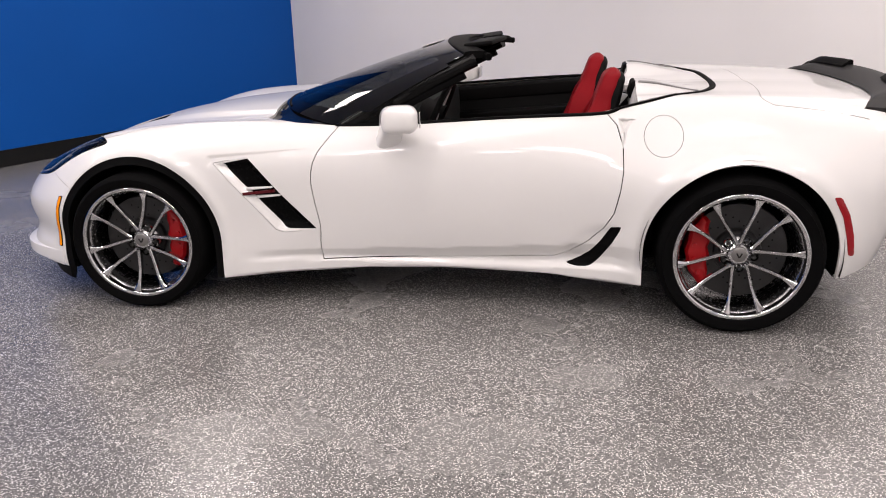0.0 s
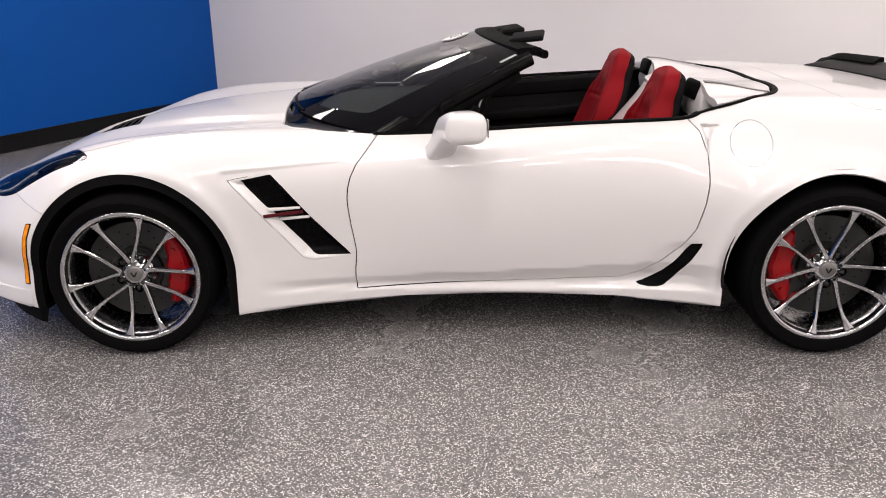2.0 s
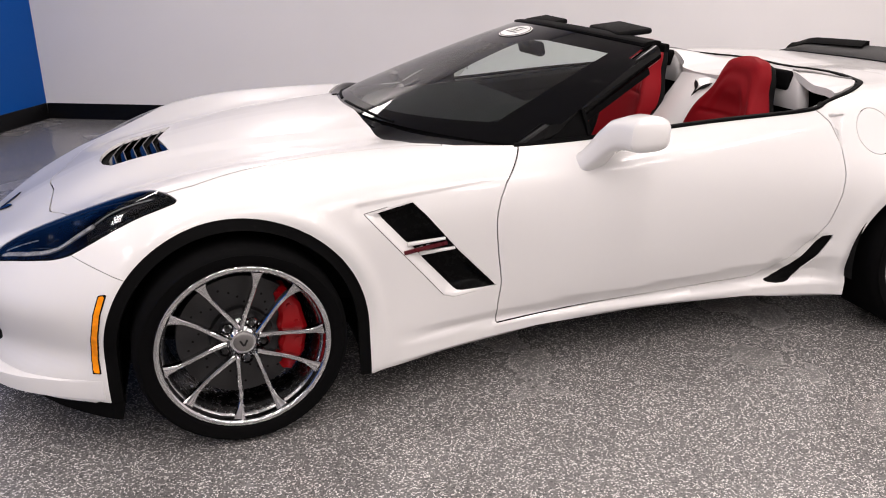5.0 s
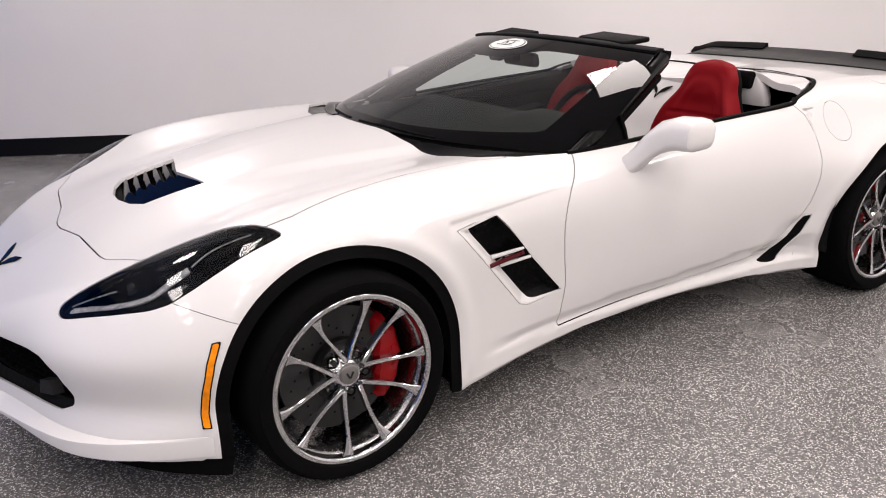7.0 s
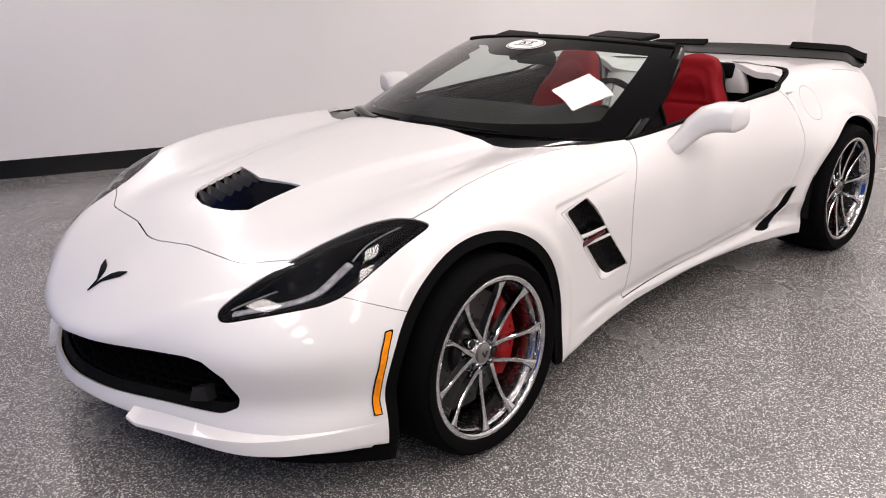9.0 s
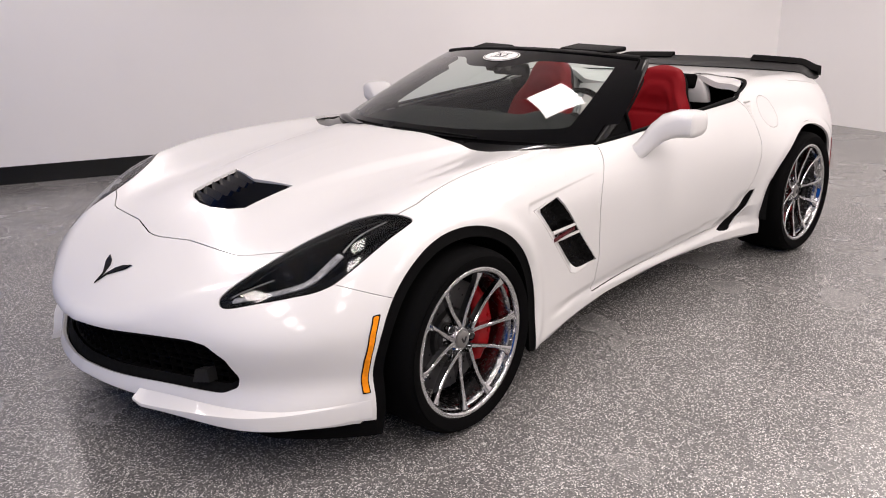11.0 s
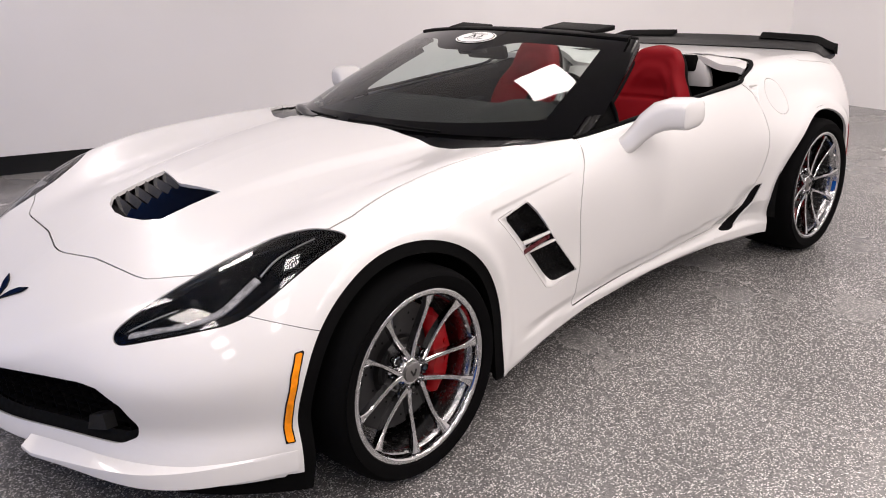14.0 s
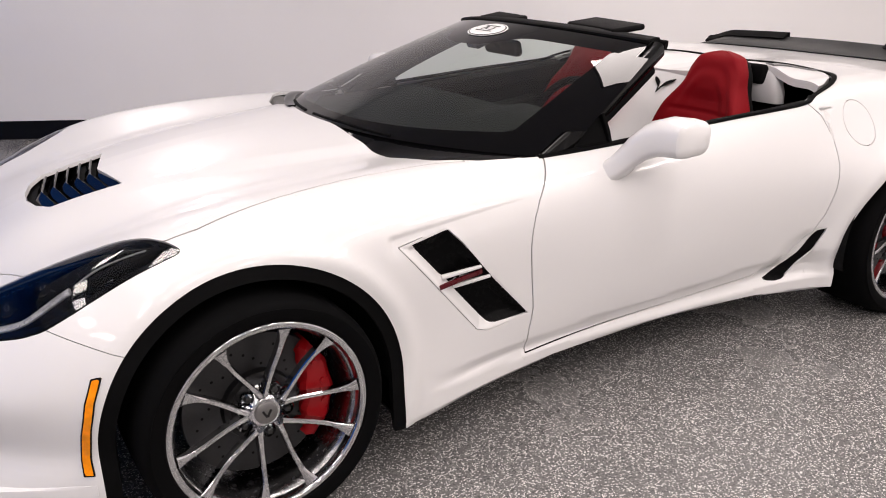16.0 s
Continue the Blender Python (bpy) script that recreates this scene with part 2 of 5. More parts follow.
# never in view: added to close the room and bounce light on the car
wall("unseen_bounce_wall", FRONT_RIGHT, FRONT_LEFT, 0, CEILING, 0.15, BOUNCE_WALL, "unseen pale grey wall added to close the room and bounce light")


def baseboard(name, a, b, inward, label, short=0.0):
    d = (b - a).normalized()
    a, b = a + d * 0.012, b - d * short
    bm = bmesh.new()
    prof = [(0.0, 0.0), (0.020, 0.0), (0.012, 0.012), (0.010, 0.142), (0.006, 0.150), (0.0, 0.150)]
    loops = [[bm.verts.new((p.x + inward.x * t, p.y + inward.y * t, z + 0.001)) for t, z in prof] for p in (a, b)]
    for i in range(len(prof)):
        j = (i + 1) % len(prof)
        bm.faces.new((loops[0][i], loops[0][j], loops[1][j], loops[1][i]))
    bm.faces.new(loops[0]), bm.faces.new(loops[1][::-1])
    bmesh.ops.recalc_face_normals(bm, faces=bm.faces)
    return tagged(part(name, bm, BASE_BLACK), label, "baseboard", kind="structure")


baseboard("baseboard_back", BACK_LEFT, BACK_RIGHT, IN, "glossy black vinyl baseboard along the white wall", short=3.0)
baseboard("baseboard_blue", BACK_LEFT, FRONT_LEFT, ALONG, "glossy black vinyl baseboard along the blue wall")

corners = [BACK_LEFT + Vector((-0.5, 0.5)), BACK_RIGHT + Vector((0.5, 0.5)), FRONT_RIGHT + Vector((0.5, -0.5)), FRONT_LEFT + Vector((-0.5, -0.5))]
for name, z0, z1, material, label in (("floor", -0.1, 0.0, FLOOR, "glossy grey epoxy floor with white and dark flakes"), ("ceiling", CEILING, CEILING + 0.1, CEILING_GREY, "pale painted ceiling with panel lamps")):
    bm = bmesh.new()
    low = [bm.verts.new((c.x, c.y, z0)) for c in corners]
    high = [bm.verts.new((c.x, c.y, z1)) for c in corners]
    bm.faces.new(low), bm.faces.new(high)
    for i in range(4):
        bm.faces.new((low[i], low[(i + 1) % 4], high[(i + 1) % 4], high[i]))
    bmesh.ops.recalc_face_normals(bm, faces=bm.faces)
    tagged(part(name, bm, material), label, name, kind="structure")


def light_panel(x, y):
    p = thing("light_panel", "slim white ceiling panel lamp, switched on; most are unseen fill lights", "ceiling light", "ceiling lamps", at=(x, y, CEILING - 0.03))
    p.rotation_euler.z = math.atan2(ALONG.y, ALONG.x) + radians(2)
    part("frame", slab((0.44, 1.04, 0.028), pose(0, 0, 0.014), 0.006), SILVER, p)
    bm = bmesh.new()
    bmesh.ops.create_grid(bm, x_segments=1, y_segments=1, size=0.5, matrix=pose(0, 0, -0.004, 180) @ Matrix.Diagonal((0.40, 1.00, 1, 1)))
    part("diffuser", bm, PANEL_LIGHT, p)
    return p


# only j = 0, i = 0 is fitted to the windscreen's reflection; the rest are unseen
for j, places in ((-0.85, (-1.6, 0.5)), (0, (-2, 0, 1, 1.75)), (1, (-2, -1, 0, 1, 1.75)), (1.6, (-2, -1, 0, 1, 1.75)), (2.3, (-2, -1, 0, 1, 1.75)), (3, (-2, -1, 0, 1, 1.75))):
    # rows -0.85 and 1.6 are added fill for the back wall and near flank
    for i in places:
        spot = Vector((1.82, -0.02)) + ALONG * (0.27 + 2.1 * i) + IN * (2.6 * j - 0.57)
        light_panel(spot.x, spot.y)

# ---- the car's body as a smooth solid: nose at -x, near flank at -y, front axle at x = 0 ----
MID = 0.045  # the car's middle plane, y


class Spline:
    """Natural cubic spline through (xs, ys), straight beyond its ends."""

    def __init__(self, xs, ys):
        self.x, self.y = np.array(xs, float), np.array(ys, float)
        n, h = len(xs), np.diff(self.x)
        a, b = np.eye(n), np.zeros(n)
        for i in range(1, n - 1):
            a[i, i - 1:i + 2] = h[i - 1], 2 * (h[i - 1] + h[i]), h[i]
            b[i] = 6 * ((self.y[i + 1] - self.y[i]) / h[i] - (self.y[i] - self.y[i - 1]) / h[i - 1])
        self.m, self.h = np.linalg.solve(a, b), h

    def __call__(self, x):
        x = np.asarray(x, float)
        c = np.clip(x, self.x[0], self.x[-1])
        i = np.clip(np.searchsorted(self.x, c) - 1, 0, len(self.h) - 1)
        h, a, b = self.h[i], (self.x[i + 1] - c) / self.h[i], (c - self.x[i]) / self.h[i]
        v = a * self.y[i] + b * self.y[i + 1] + ((a**3 - a) * self.m[i] + (b**3 - b) * self.m[i + 1]) * h * h / 6
        slope = (self.y[i + 1] - self.y[i]) / h + h / 6 * ((3 * b * b - 1) * self.m[i + 1] - (3 * a * a - 1) * self.m[i])
        return v + slope * (x - c)


def sheet(stations, knots, rows):
    """A smooth function of (x, t): each row is a curve over the stations, at one knot of t."""
    curves = [Spline(stations, row) for row in rows]
    basis = [Spline(knots, np.eye(len(knots))[j]) for j in range(len(knots))]
    return lambda x, t: sum(c(x) * b(t) for c, b in zip(curves, basis))


def smax(a, b, k):
    h = np.maximum(k - np.abs(a - b), 0) / k
    return np.maximum(a, b) + h * h * k / 4


def bump(v, c, w):
    return np.exp(-((v - c) / w) ** 2)


def ramp(v, a, b):
    t = np.clip((v - a) / (b - a), 0, 1)
    return t * t * (3 - 2 * t)


# half width of the flanks, by station and height
FLANK = sheet((-0.6, -0.4, 0.0, 0.4, 0.85, 1.5, 2.2, 2.7, 3.1, 3.5), (0.14, 0.24, 0.33, 0.50, 0.66, 0.80, 0.92), (
    (0.885, 0.910, 0.90, 0.893, 0.825, 0.80, 0.84, 0.93, 0.88, 0.74),
    (0.90, 0.924, 0.912, 0.893, 0.83, 0.812, 0.85, 0.95, 0.90, 0.77),
    (0.905, 0.930, 0.918, 0.89, 0.842, 0.835, 0.862, 0.96, 0.91, 0.79),
    (0.90, 0.932, 0.928, 0.893, 0.858, 0.866, 0.888, 0.972, 0.912, 0.80),
    (0.86, 0.89, 0.918, 0.895, 0.866, 0.870, 0.895, 0.968, 0.90, 0.79),
    (0.77, 0.81, 0.86, 0.855, 0.832, 0.835, 0.842, 0.860, 0.835, 0.74),
    (0.66, 0.70, 0.765, 0.77, 0.755, 0.76, 0.775, 0.785, 0.755, 0.66)))
# height of the top, by station and distance from the middle
CROWN = sheet((-0.97, -0.85, -0.6, -0.4, -0.2, 0.1, 0.5, 0.95, 1.6, 2.2, 2.6, 3.0, 3.3, 3.55), (0.0, 0.25, 0.48, 0.70, 0.86, 1.0), (
    (0.470, 0.546, 0.676, 0.757, 0.806, 0.852, 0.888, 0.920, 0.93, 0.945, 0.955, 0.955, 0.94, 0.915),
    (0.466, 0.540, 0.666, 0.742, 0.788, 0.836, 0.877, 0.910, 0.93, 0.955, 0.965, 0.958, 0.94, 0.915),
    (0.460, 0.541, 0.660, 0.720, 0.768, 0.815, 0.850, 0.880, 0.92, 0.955, 0.965, 0.958, 0.938, 0.91),
    (0.440, 0.518, 0.648, 0.735, 0.802, 0.848, 0.866, 0.865, 0.91, 0.965, 0.972, 0.955, 0.93, 0.895),
    (0.410, 0.470, 0.595, 0.700, 0.780, 0.830, 0.835, 0.828, 0.88, 0.940, 0.952, 0.930, 0.90, 0.86),
    (0.360, 0.410, 0.520, 0.630, 0.710, 0.760, 0.765, 0.75, 0.82, 0.880, 0.900, 0.880, 0.84, 0.80)))
# the nose in side view, and how far it sweeps back towards the corners
NOSE = Spline((0.16, 0.22, 0.28, 0.33, 0.38, 0.43, 0.48, 0.55, 0.70), (-0.955, -0.972, -0.965, -0.945, -0.955, -0.968, -0.968, -0.935, -0.85))
SWEEP = Spline((0.0, 0.2, 0.4, 0.66, 0.8, 0.92, 1.05), (0.0, 0.036, 0.112, 0.228, 0.345, 0.50, 0.72))
TAIL = Spline((0.15, 0.4, 0.7, 0.95), (3.40, 3.50, 3.54, 3.50))
HEM = Spline((-1.0, -0.93, -0.80, -0.45, -0.2, 0.3, 0.4, 0.57, 0.88, 1.3, 1.86, 2.32, 2.6, 3.1, 3.5), (0.250, 0.244, 0.215, 0.18, 0.16, 0.14, 0.145, 0.162, 0.180, 0.201, 0.192, 0.168, 0.175, 0.24, 0.28))


def region(points, round_by=0.0):
    """Signed distance to a closed outline in a plane (below zero inside)."""
    pts = np.array(points, float)

    def distance(u, v):
        q = np.stack([u, v], -1)
        best, inside = np.full(u.shape, 1e9), np.zeros(u.shape, bool)
        for a, b in zip(pts, np.roll(pts, -1, 0)):
            e, w = b - a, q - a
            h = np.clip((w @ e) / (e @ e), 0, 1)
            best = np.minimum(best, np.linalg.norm(w - h[..., None] * e, axis=-1))
            cross = (a[1] > q[..., 1]) != (b[1] > q[..., 1])
            with np.errstate(divide="ignore", invalid="ignore"):
                cross &= q[..., 0] < (b[0] - a[0]) * (q[..., 1] - a[1]) / (b[1] - a[1]) + a[0]
            inside ^= cross
        return np.where(inside, -best, best) - round_by
    return distance


NOTCH = region(((2.190, 0.892), (2.278, 0.889), (2.246, 0.868), (2.232, 0.835), (2.222, 0.775), (2.214, 0.79), (2.205, 0.85)))
# outline of the hollow round the fender vent, in side view
VENT_RIM = region(((0.395, 0.700), (0.553, 0.728), (0.862, 0.388), (0.70, 0.372), (0.66, 0.385)))


def body_field(p, grow=0.0):
    """Below zero inside the body, about in metres."""
    x, z = p[..., 0], p[..., 2]
    # distance from the middle, less half the flat strip along it
    s = np.sqrt(np.maximum(np.abs(p[..., 1] - MID) - MID, 0) ** 2 + 1e-6)
    width = FLANK(x, np.clip(z, 0.1, 1.0))
    # fold of the lower door, and the hollow that runs back from the fender vent
    along = ramp(x, 0.45, 0.7) * (1 - ramp(x, 2.15, 2.4))
    dent = VENT_RIM(x, z)
    width = width - 0.030 * ramp(-dent, 0.0, 0.05) * (s > 0.6)
    # shadow line over the vent, and the notch behind the door's upper corner
    under = 0.738 + 0.060 * (x - 0.376) - z
    tall = 0.006 + 0.014 * np.clip((0.84 - x) / 0.46, 0, 1)
    width = width - 0.32 * tall * ramp(x, 0.355, 0.385) * (1 - ramp(x, 0.78, 0.86)) * ramp(under, 0.0, tall) * (1 - ramp(under, tall, 0.075)) * (s > 0.6)
    notch = NOTCH(x, z)
    width = width - 0.022 * ramp(-notch, 0.0, 0.014) * (s > 0.6)
    fold_z = np.interp(x, (0.5, 0.9, 1.36, 1.7, 2.04), (0.288, 0.290, 0.308, 0.325, 0.350))
    width = width - 0.023 * along * np.clip((fold_z - z) / 0.06, 0, 1) * (1 - ramp(-z, -0.258, -0.225)) * (s > 0.5)
    # hollow that leads into the scoop before the rear wheel
    ahead = np.interp(z, (0.25, 0.262, 0.281, 0.310, 0.375, 0.438), (1.987, 2.018, 2.056, 2.092, 2.142, 2.180)) - x
    hollow = np.where(ahead > 0, 1 - ramp(ahead, 0.0, 0.15), np.clip(1 + ahead / 0.055, 0, 1))
    width = width - 0.014 * hollow * ramp(z, 0.240, 0.275) * (1 - ramp(z, 0.40, 0.46)) * (s > 0.5)
    width = width + 0.010 * bump(np.hypot(x, z - 0.327), 0.43, 0.03) * (np.abs(x) < 0.6)
    width = width + 0.010 * bump(np.hypot(x - 2.706, z - 0.337), 0.43, 0.035) * (np.abs(x - 2.7) < 0.65)
    top = CROWN(np.clip(x, -1.05, 3.6), np.clip(s, 0, 1.05))
    # power dome with soft edges, narrowing to the nose
    edge = 0.20 + 0.22 * ramp(x, -0.55, 0.8)
    top = top + 0.012 * (1 - ramp(s, edge - 0.03, edge + 0.05)) * ramp(x, -0.4, 0.2) * (1 - ramp(x, 1.0, 1.2))
    front = NOSE(z) + SWEEP(s) * (1 + 0.12 * (z - 0.4))
    # hollow cheek under the headlamp
    front = front + 0.022 * bump(s, 0.82, 0.10) * bump(z, 0.36, 0.09)
    rear = TAIL(z) - 0.30 * s**2 - 0.1 * s**6
    a = (z - top) * 0.93
    b = s - width
    c = (front - x) * 0.82
    d = x - rear
    f = smax(a, b, 0.10)
    f = smax(f, c, 0.022 + 0.13 * ramp(s, 0.35, 0.85))
    f = smax(f, d, 0.10)
    return smax(f, HEM(x) - z, 0.012) - grow


def field_normals(p, field=body_field, e=0.0015):
    g = np.stack([field(p + d) - field(p - d) for d in np.eye(3) * e], -1)
    return g / np.maximum(np.linalg.norm(g, axis=-1, keepdims=True), 1e-9)


def shoot(field, start, way, far=1.5, rounds=40):
    """The last place along each ray that lies inside the field."""
    lo, hi = np.zeros(len(start)), np.full(len(start), far)
    for _ in range(rounds):
        mid = (lo + hi) / 2
        inside = field(start + way * mid[:, None]) < 0
        lo, hi = np.where(inside, mid, lo), np.where(inside, hi, mid)
    return start + way * lo[:, None]


class Skin:
    """Triangles cut from the body: corners and faces as arrays."""

    def __init__(self, v, f):
        self.v, self.f = v, f

    def keep(self, values):
        """The part where values (one a corner) lie below zero, cut clean along the zero line."""
        values = np.where(np.abs(values) < 1e-7, 1e-7, values)
        t = values[self.f]
        neg = t < 0
        n = neg.sum(1)
        out, new_v, base = [self.f[n == 3]], [], len(self.v)
        for count in (1, 2):
            for k in range(3):
                rows = self.f[(n == count) & (neg[:, k] if count == 1 else ~neg[:, k])]
                if not len(rows):
                    continue
                a, b, c = rows[:, k], rows[:, (k + 1) % 3], rows[:, (k + 2) % 3]
                ids = []
                for q in (b, c):
                    w = (values[a] / (values[a] - values[q]))[:, None]
                    new_v.append(self.v[a] * (1 - w) + self.v[q] * w)
                    ids.append(np.arange(base, base + len(a)))
                    base += len(a)
                if count == 1:
                    out.append(np.stack([a, ids[0], ids[1]], 1))
                else:
                    out += [np.stack([ids[0], b, c], 1), np.stack([ids[0], c, ids[1]], 1)]
        v = np.concatenate([self.v, *new_v])
        f = np.concatenate(out)
        return Skin(v, f).tidy()

    def tidy(self):
        """Drops unused corners and joins those that lie on one another."""
        used, f = np.unique(self.f, return_inverse=True)
        v, f = self.v[used], f.reshape(-1, 3)
        _, first, same = np.unique(np.round(v, 5), axis=0, return_index=True, return_inverse=True)
        v, f = v[first], same.reshape(-1)[f]
        f = f[(f[:, 0] != f[:, 1]) & (f[:, 1] != f[:, 2]) & (f[:, 0] != f[:, 2])]
        return Skin(v, f)

    def flipped(self):
        return Skin(self.v * (1, -1, 1) + (0, 2 * MID, 0), self.f[:, ::-1])


def smooth_loop(points, n=8):
    """A closed outline rounded through its points."""
    p, out = np.array(points, float), []
    for i in range(len(p)):
        a, b, c, d = p[i - 1], p[i], p[(i + 1) % len(p)], p[(i + 2) % len(p)]
        for t in np.arange(n) / n:
            out.append(0.5 * (2 * b + (c - a) * t + (2 * a - 5 * b + 4 * c - d) * t * t + (3 * b - a - 3 * c + d) * t**3))
    return out


def half_body(field=body_field, step=0.012, turns=170, span=None):
    """The near half of the field's surface, as rays from a spine that fan out at nose and tail."""
    fan = np.radians(np.linspace(90, 0, 62))
    xs = np.arange(-0.35, 3.0, step)
    spine = [(-0.35, a) for a in fan] + [(x, 0.0) for x in xs[1:]] + [(3.0, -a) for a in fan[::-1][1:]]
    if span:
        spine = [(x, 0.0) for x in np.arange(span[0], span[1], step)]
    turn = np.linspace(0, np.pi * (0.62 if span else 1.0), turns)
    start = np.array([[(x, MID, 0.47)] * turns for x, _ in spine])
    way = np.array([np.stack([np.full(turns, -np.sin(a)), -np.sin(turn) * np.cos(a), np.cos(turn) * np.cos(a)], 1) for _, a in spine])
    v = shoot(field, start.reshape(-1, 3), way.reshape(-1, 3))
    i, j = np.meshgrid(np.arange(len(spine) - 1), np.arange(turns - 1), indexing="ij")
    a = (i * turns + j).ravel()
    b, c, d = a + turns, a + turns + 1, a + 1
    return Skin(v, np.concatenate([np.stack([a, d, c], 1), np.stack([a, c, b], 1)])).tidy()

# ---- the car ----
car = thing("sports_car", "white two-seat convertible sports car with its roof down", "car", at=(0, 0, 0))

HALF = half_body()
GAP = 0.0022


def coords(skin):
    return skin.v[:, 0], -skin.v[:, 1], skin.v[:, 2]


def cut(skin, *tests):
    """Keeps what lies below zero in every test; each test takes x, distance from the middle, and height."""
    for test in tests:
        if len(skin.f) == 0:
            return skin
        skin = skin.keep(test(*coords(skin)))
    return skin


def finish(skin, depth=0.012, lift=0.0, field=body_field):
    """Corners, faces and normals of a panel with its edges turned in."""
    n = field_normals(skin.v, field)
    v = skin.v + n * lift
    e = np.concatenate([skin.f[:, [0, 1]], skin.f[:, [1, 2]], skin.f[:, [2, 0]]])
    key = np.sort(e, 1)
    _, first, count = np.unique(key, axis=0, return_index=True, return_counts=True)
    rim = e[first[count == 1]]
    rim = rim[np.abs(skin.v[rim][:, :, 1] - MID).max(1) > 1e-4]
    a, b = rim[:, 0], rim[:, 1]
    out = np.cross(v[b] - v[a], (n[a] + n[b]) / 2)
    out /= np.maximum(np.linalg.norm(out, axis=1, keepdims=True), 1e-9)
    k, m = len(v), len(a)
    v = np.concatenate([v, v[a], v[b], v[b] - n[b] * depth, v[a] - n[a] * depth])
    side = np.concatenate([n, out, out, out, out])
    i = np.arange(m) + k
    f = np.concatenate([skin.f, np.stack([i, i + 2 * m, i + m], 1), np.stack([i, i + 3 * m, i + 2 * m], 1)])
    return v, f, side


def panel(name, skin, material, parent=None, both=True, label="", depth=0.012, lift=0.0, field=body_field):
    """A panel on the near flank and its twin on the far one (both), or one panel over the middle."""
    if len(skin.f) == 0:
        return None
    if both == "joined":
        skin = Skin(np.concatenate([skin.v, skin.v * (1, -1, 1) + (0, 2 * MID, 0)]), np.concatenate([skin.f, skin.f[:, ::-1] + len(skin.v)])).tidy()
        skins = [skin]
    else:
        skins = [skin, skin.flipped()] if both else [skin]
    made = []
    for one in skins:
        v, f, n = finish(one, depth, lift, field)
        ob = new(name, mesh_of(name, v, f, material, n))
        ob.parent = parent or car
        made.append(tagged(ob, label))
    return made


def joined(skin):
    return Skin(np.concatenate([skin.v, skin.v * (1, -1, 1) + (0, 2 * MID, 0)]), np.concatenate([skin.f, skin.f[:, ::-1] + len(skin.v)])).tidy()


def finer(skin, test, band=0.02):
    """Splits each triangle near the zero line of test into four."""
    d = test(*coords(skin))
    near = np.abs(d)[skin.f].min(1) < band
    f = skin.f[near]
    m = [(skin.v[f[:, k]] + skin.v[f[:, (k + 1) % 3]]) / 2 for k in range(3)]
    n, k = len(skin.v), len(f)
    a, b, c = (np.arange(k) + n + i * k for i in range(3))
    four = [np.stack(q, 1) for q in ((f[:, 0], a, c), (a, f[:, 1], b), (c, b, f[:, 2]), (a, b, c))]
    return Skin(np.concatenate([skin.v, *m]), np.concatenate([skin.f[~near], *four])).tidy()


def settle(skin, test, band=0.08):
    """Draws the corners near the zero line of test onto the body again."""
    near = np.abs(test(*coords(skin))) < band
    v = skin.v[near]
    for _ in range(3):
        v = v - field_normals(v) * body_field(v)[:, None] * 0.9
    far_off = np.linalg.norm(v - skin.v[near], axis=1) > 0.012
    v[far_off] = skin.v[near][far_off]
    moved = skin.v.copy()
    moved[near] = v
    return Skin(moved, skin.f)


def arch(cx, cz, r, front=0.0):
    return lambda x, s, z: np.where(s > 0.45, np.where(z > cz, np.hypot(x - cx, z - cz), np.abs(x - cx)) - r, 1.0)


FRONT_ARCH, REAR_ARCH = arch(-0.004, 0.327, 0.402), arch(2.706, 0.337, 0.390)
FRONT_TRIM = arch(-0.004, 0.327, 0.366)
# outlines seen from the side (x, height)
DOOR = region(((0.985, 0.95), (0.958, 0.846), (0.915, 0.790), (0.883, 0.750), (0.861, 0.704), (0.850, 0.660), (0.846, 0.620), (0.848, 0.585), (0.857, 0.508), (0.866, 0.450), (0.872, 0.405), (0.870, 0.370), (0.865, 0.330), (0.863, 0.286), (0.866, 0.236), (1.20, 0.250), (1.60, 0.263),
               (1.93, 0.276), (2.00, 0.305), (2.081, 0.362), (2.145, 0.425), (2.190, 0.50), (2.212, 0.60), (2.222, 0.687), (2.217, 0.783), (2.190, 0.866), (2.125, 0.932), (2.11, 1.1), (1.0, 1.1)))
FUEL = lambda x, s, z: np.where(s > 0.5, np.hypot(x - 2.380, z - 0.825) - 0.079, 1.0)
VENT_BLACK = region(((0.438, 0.698), (0.558, 0.720), (0.599, 0.678), (0.710, 0.543), (0.853, 0.391), (0.730, 0.389), (0.712, 0.392), (0.700, 0.399), (0.592, 0.522), (0.548, 0.580), (0.532, 0.590)))
SCOOP_EDGE = ((1.987, 0.252), (2.018, 0.262), (2.056, 0.281), (2.092, 0.310), (2.142, 0.375), (2.180, 0.438))
SCOOP = region((*SCOOP_EDGE, (2.222, 0.442), (2.218, 0.424), (2.200, 0.388), (2.172, 0.335), (2.142, 0.288), (2.118, 0.260), (2.098, 0.246), (2.075, 0.240), (2.041, 0.239), (2.008, 0.244)))
AMBER_LAMP = region(((-0.372, 0.540), (-0.394, 0.536), (-0.416, 0.480), (-0.434, 0.400), (-0.442, 0.330), (-0.443, 0.288), (-0.421, 0.288), (-0.422, 0.330), (-0.412, 0.410), (-0.396, 0.480)), 0.001)
RED_LAMP = region(((3.042, 0.600), (3.070, 0.599), (3.112, 0.525), (3.139, 0.435), (3.153, 0.350), (3.130, 0.351), (3.114, 0.425), (3.088, 0.515)), 0.001)
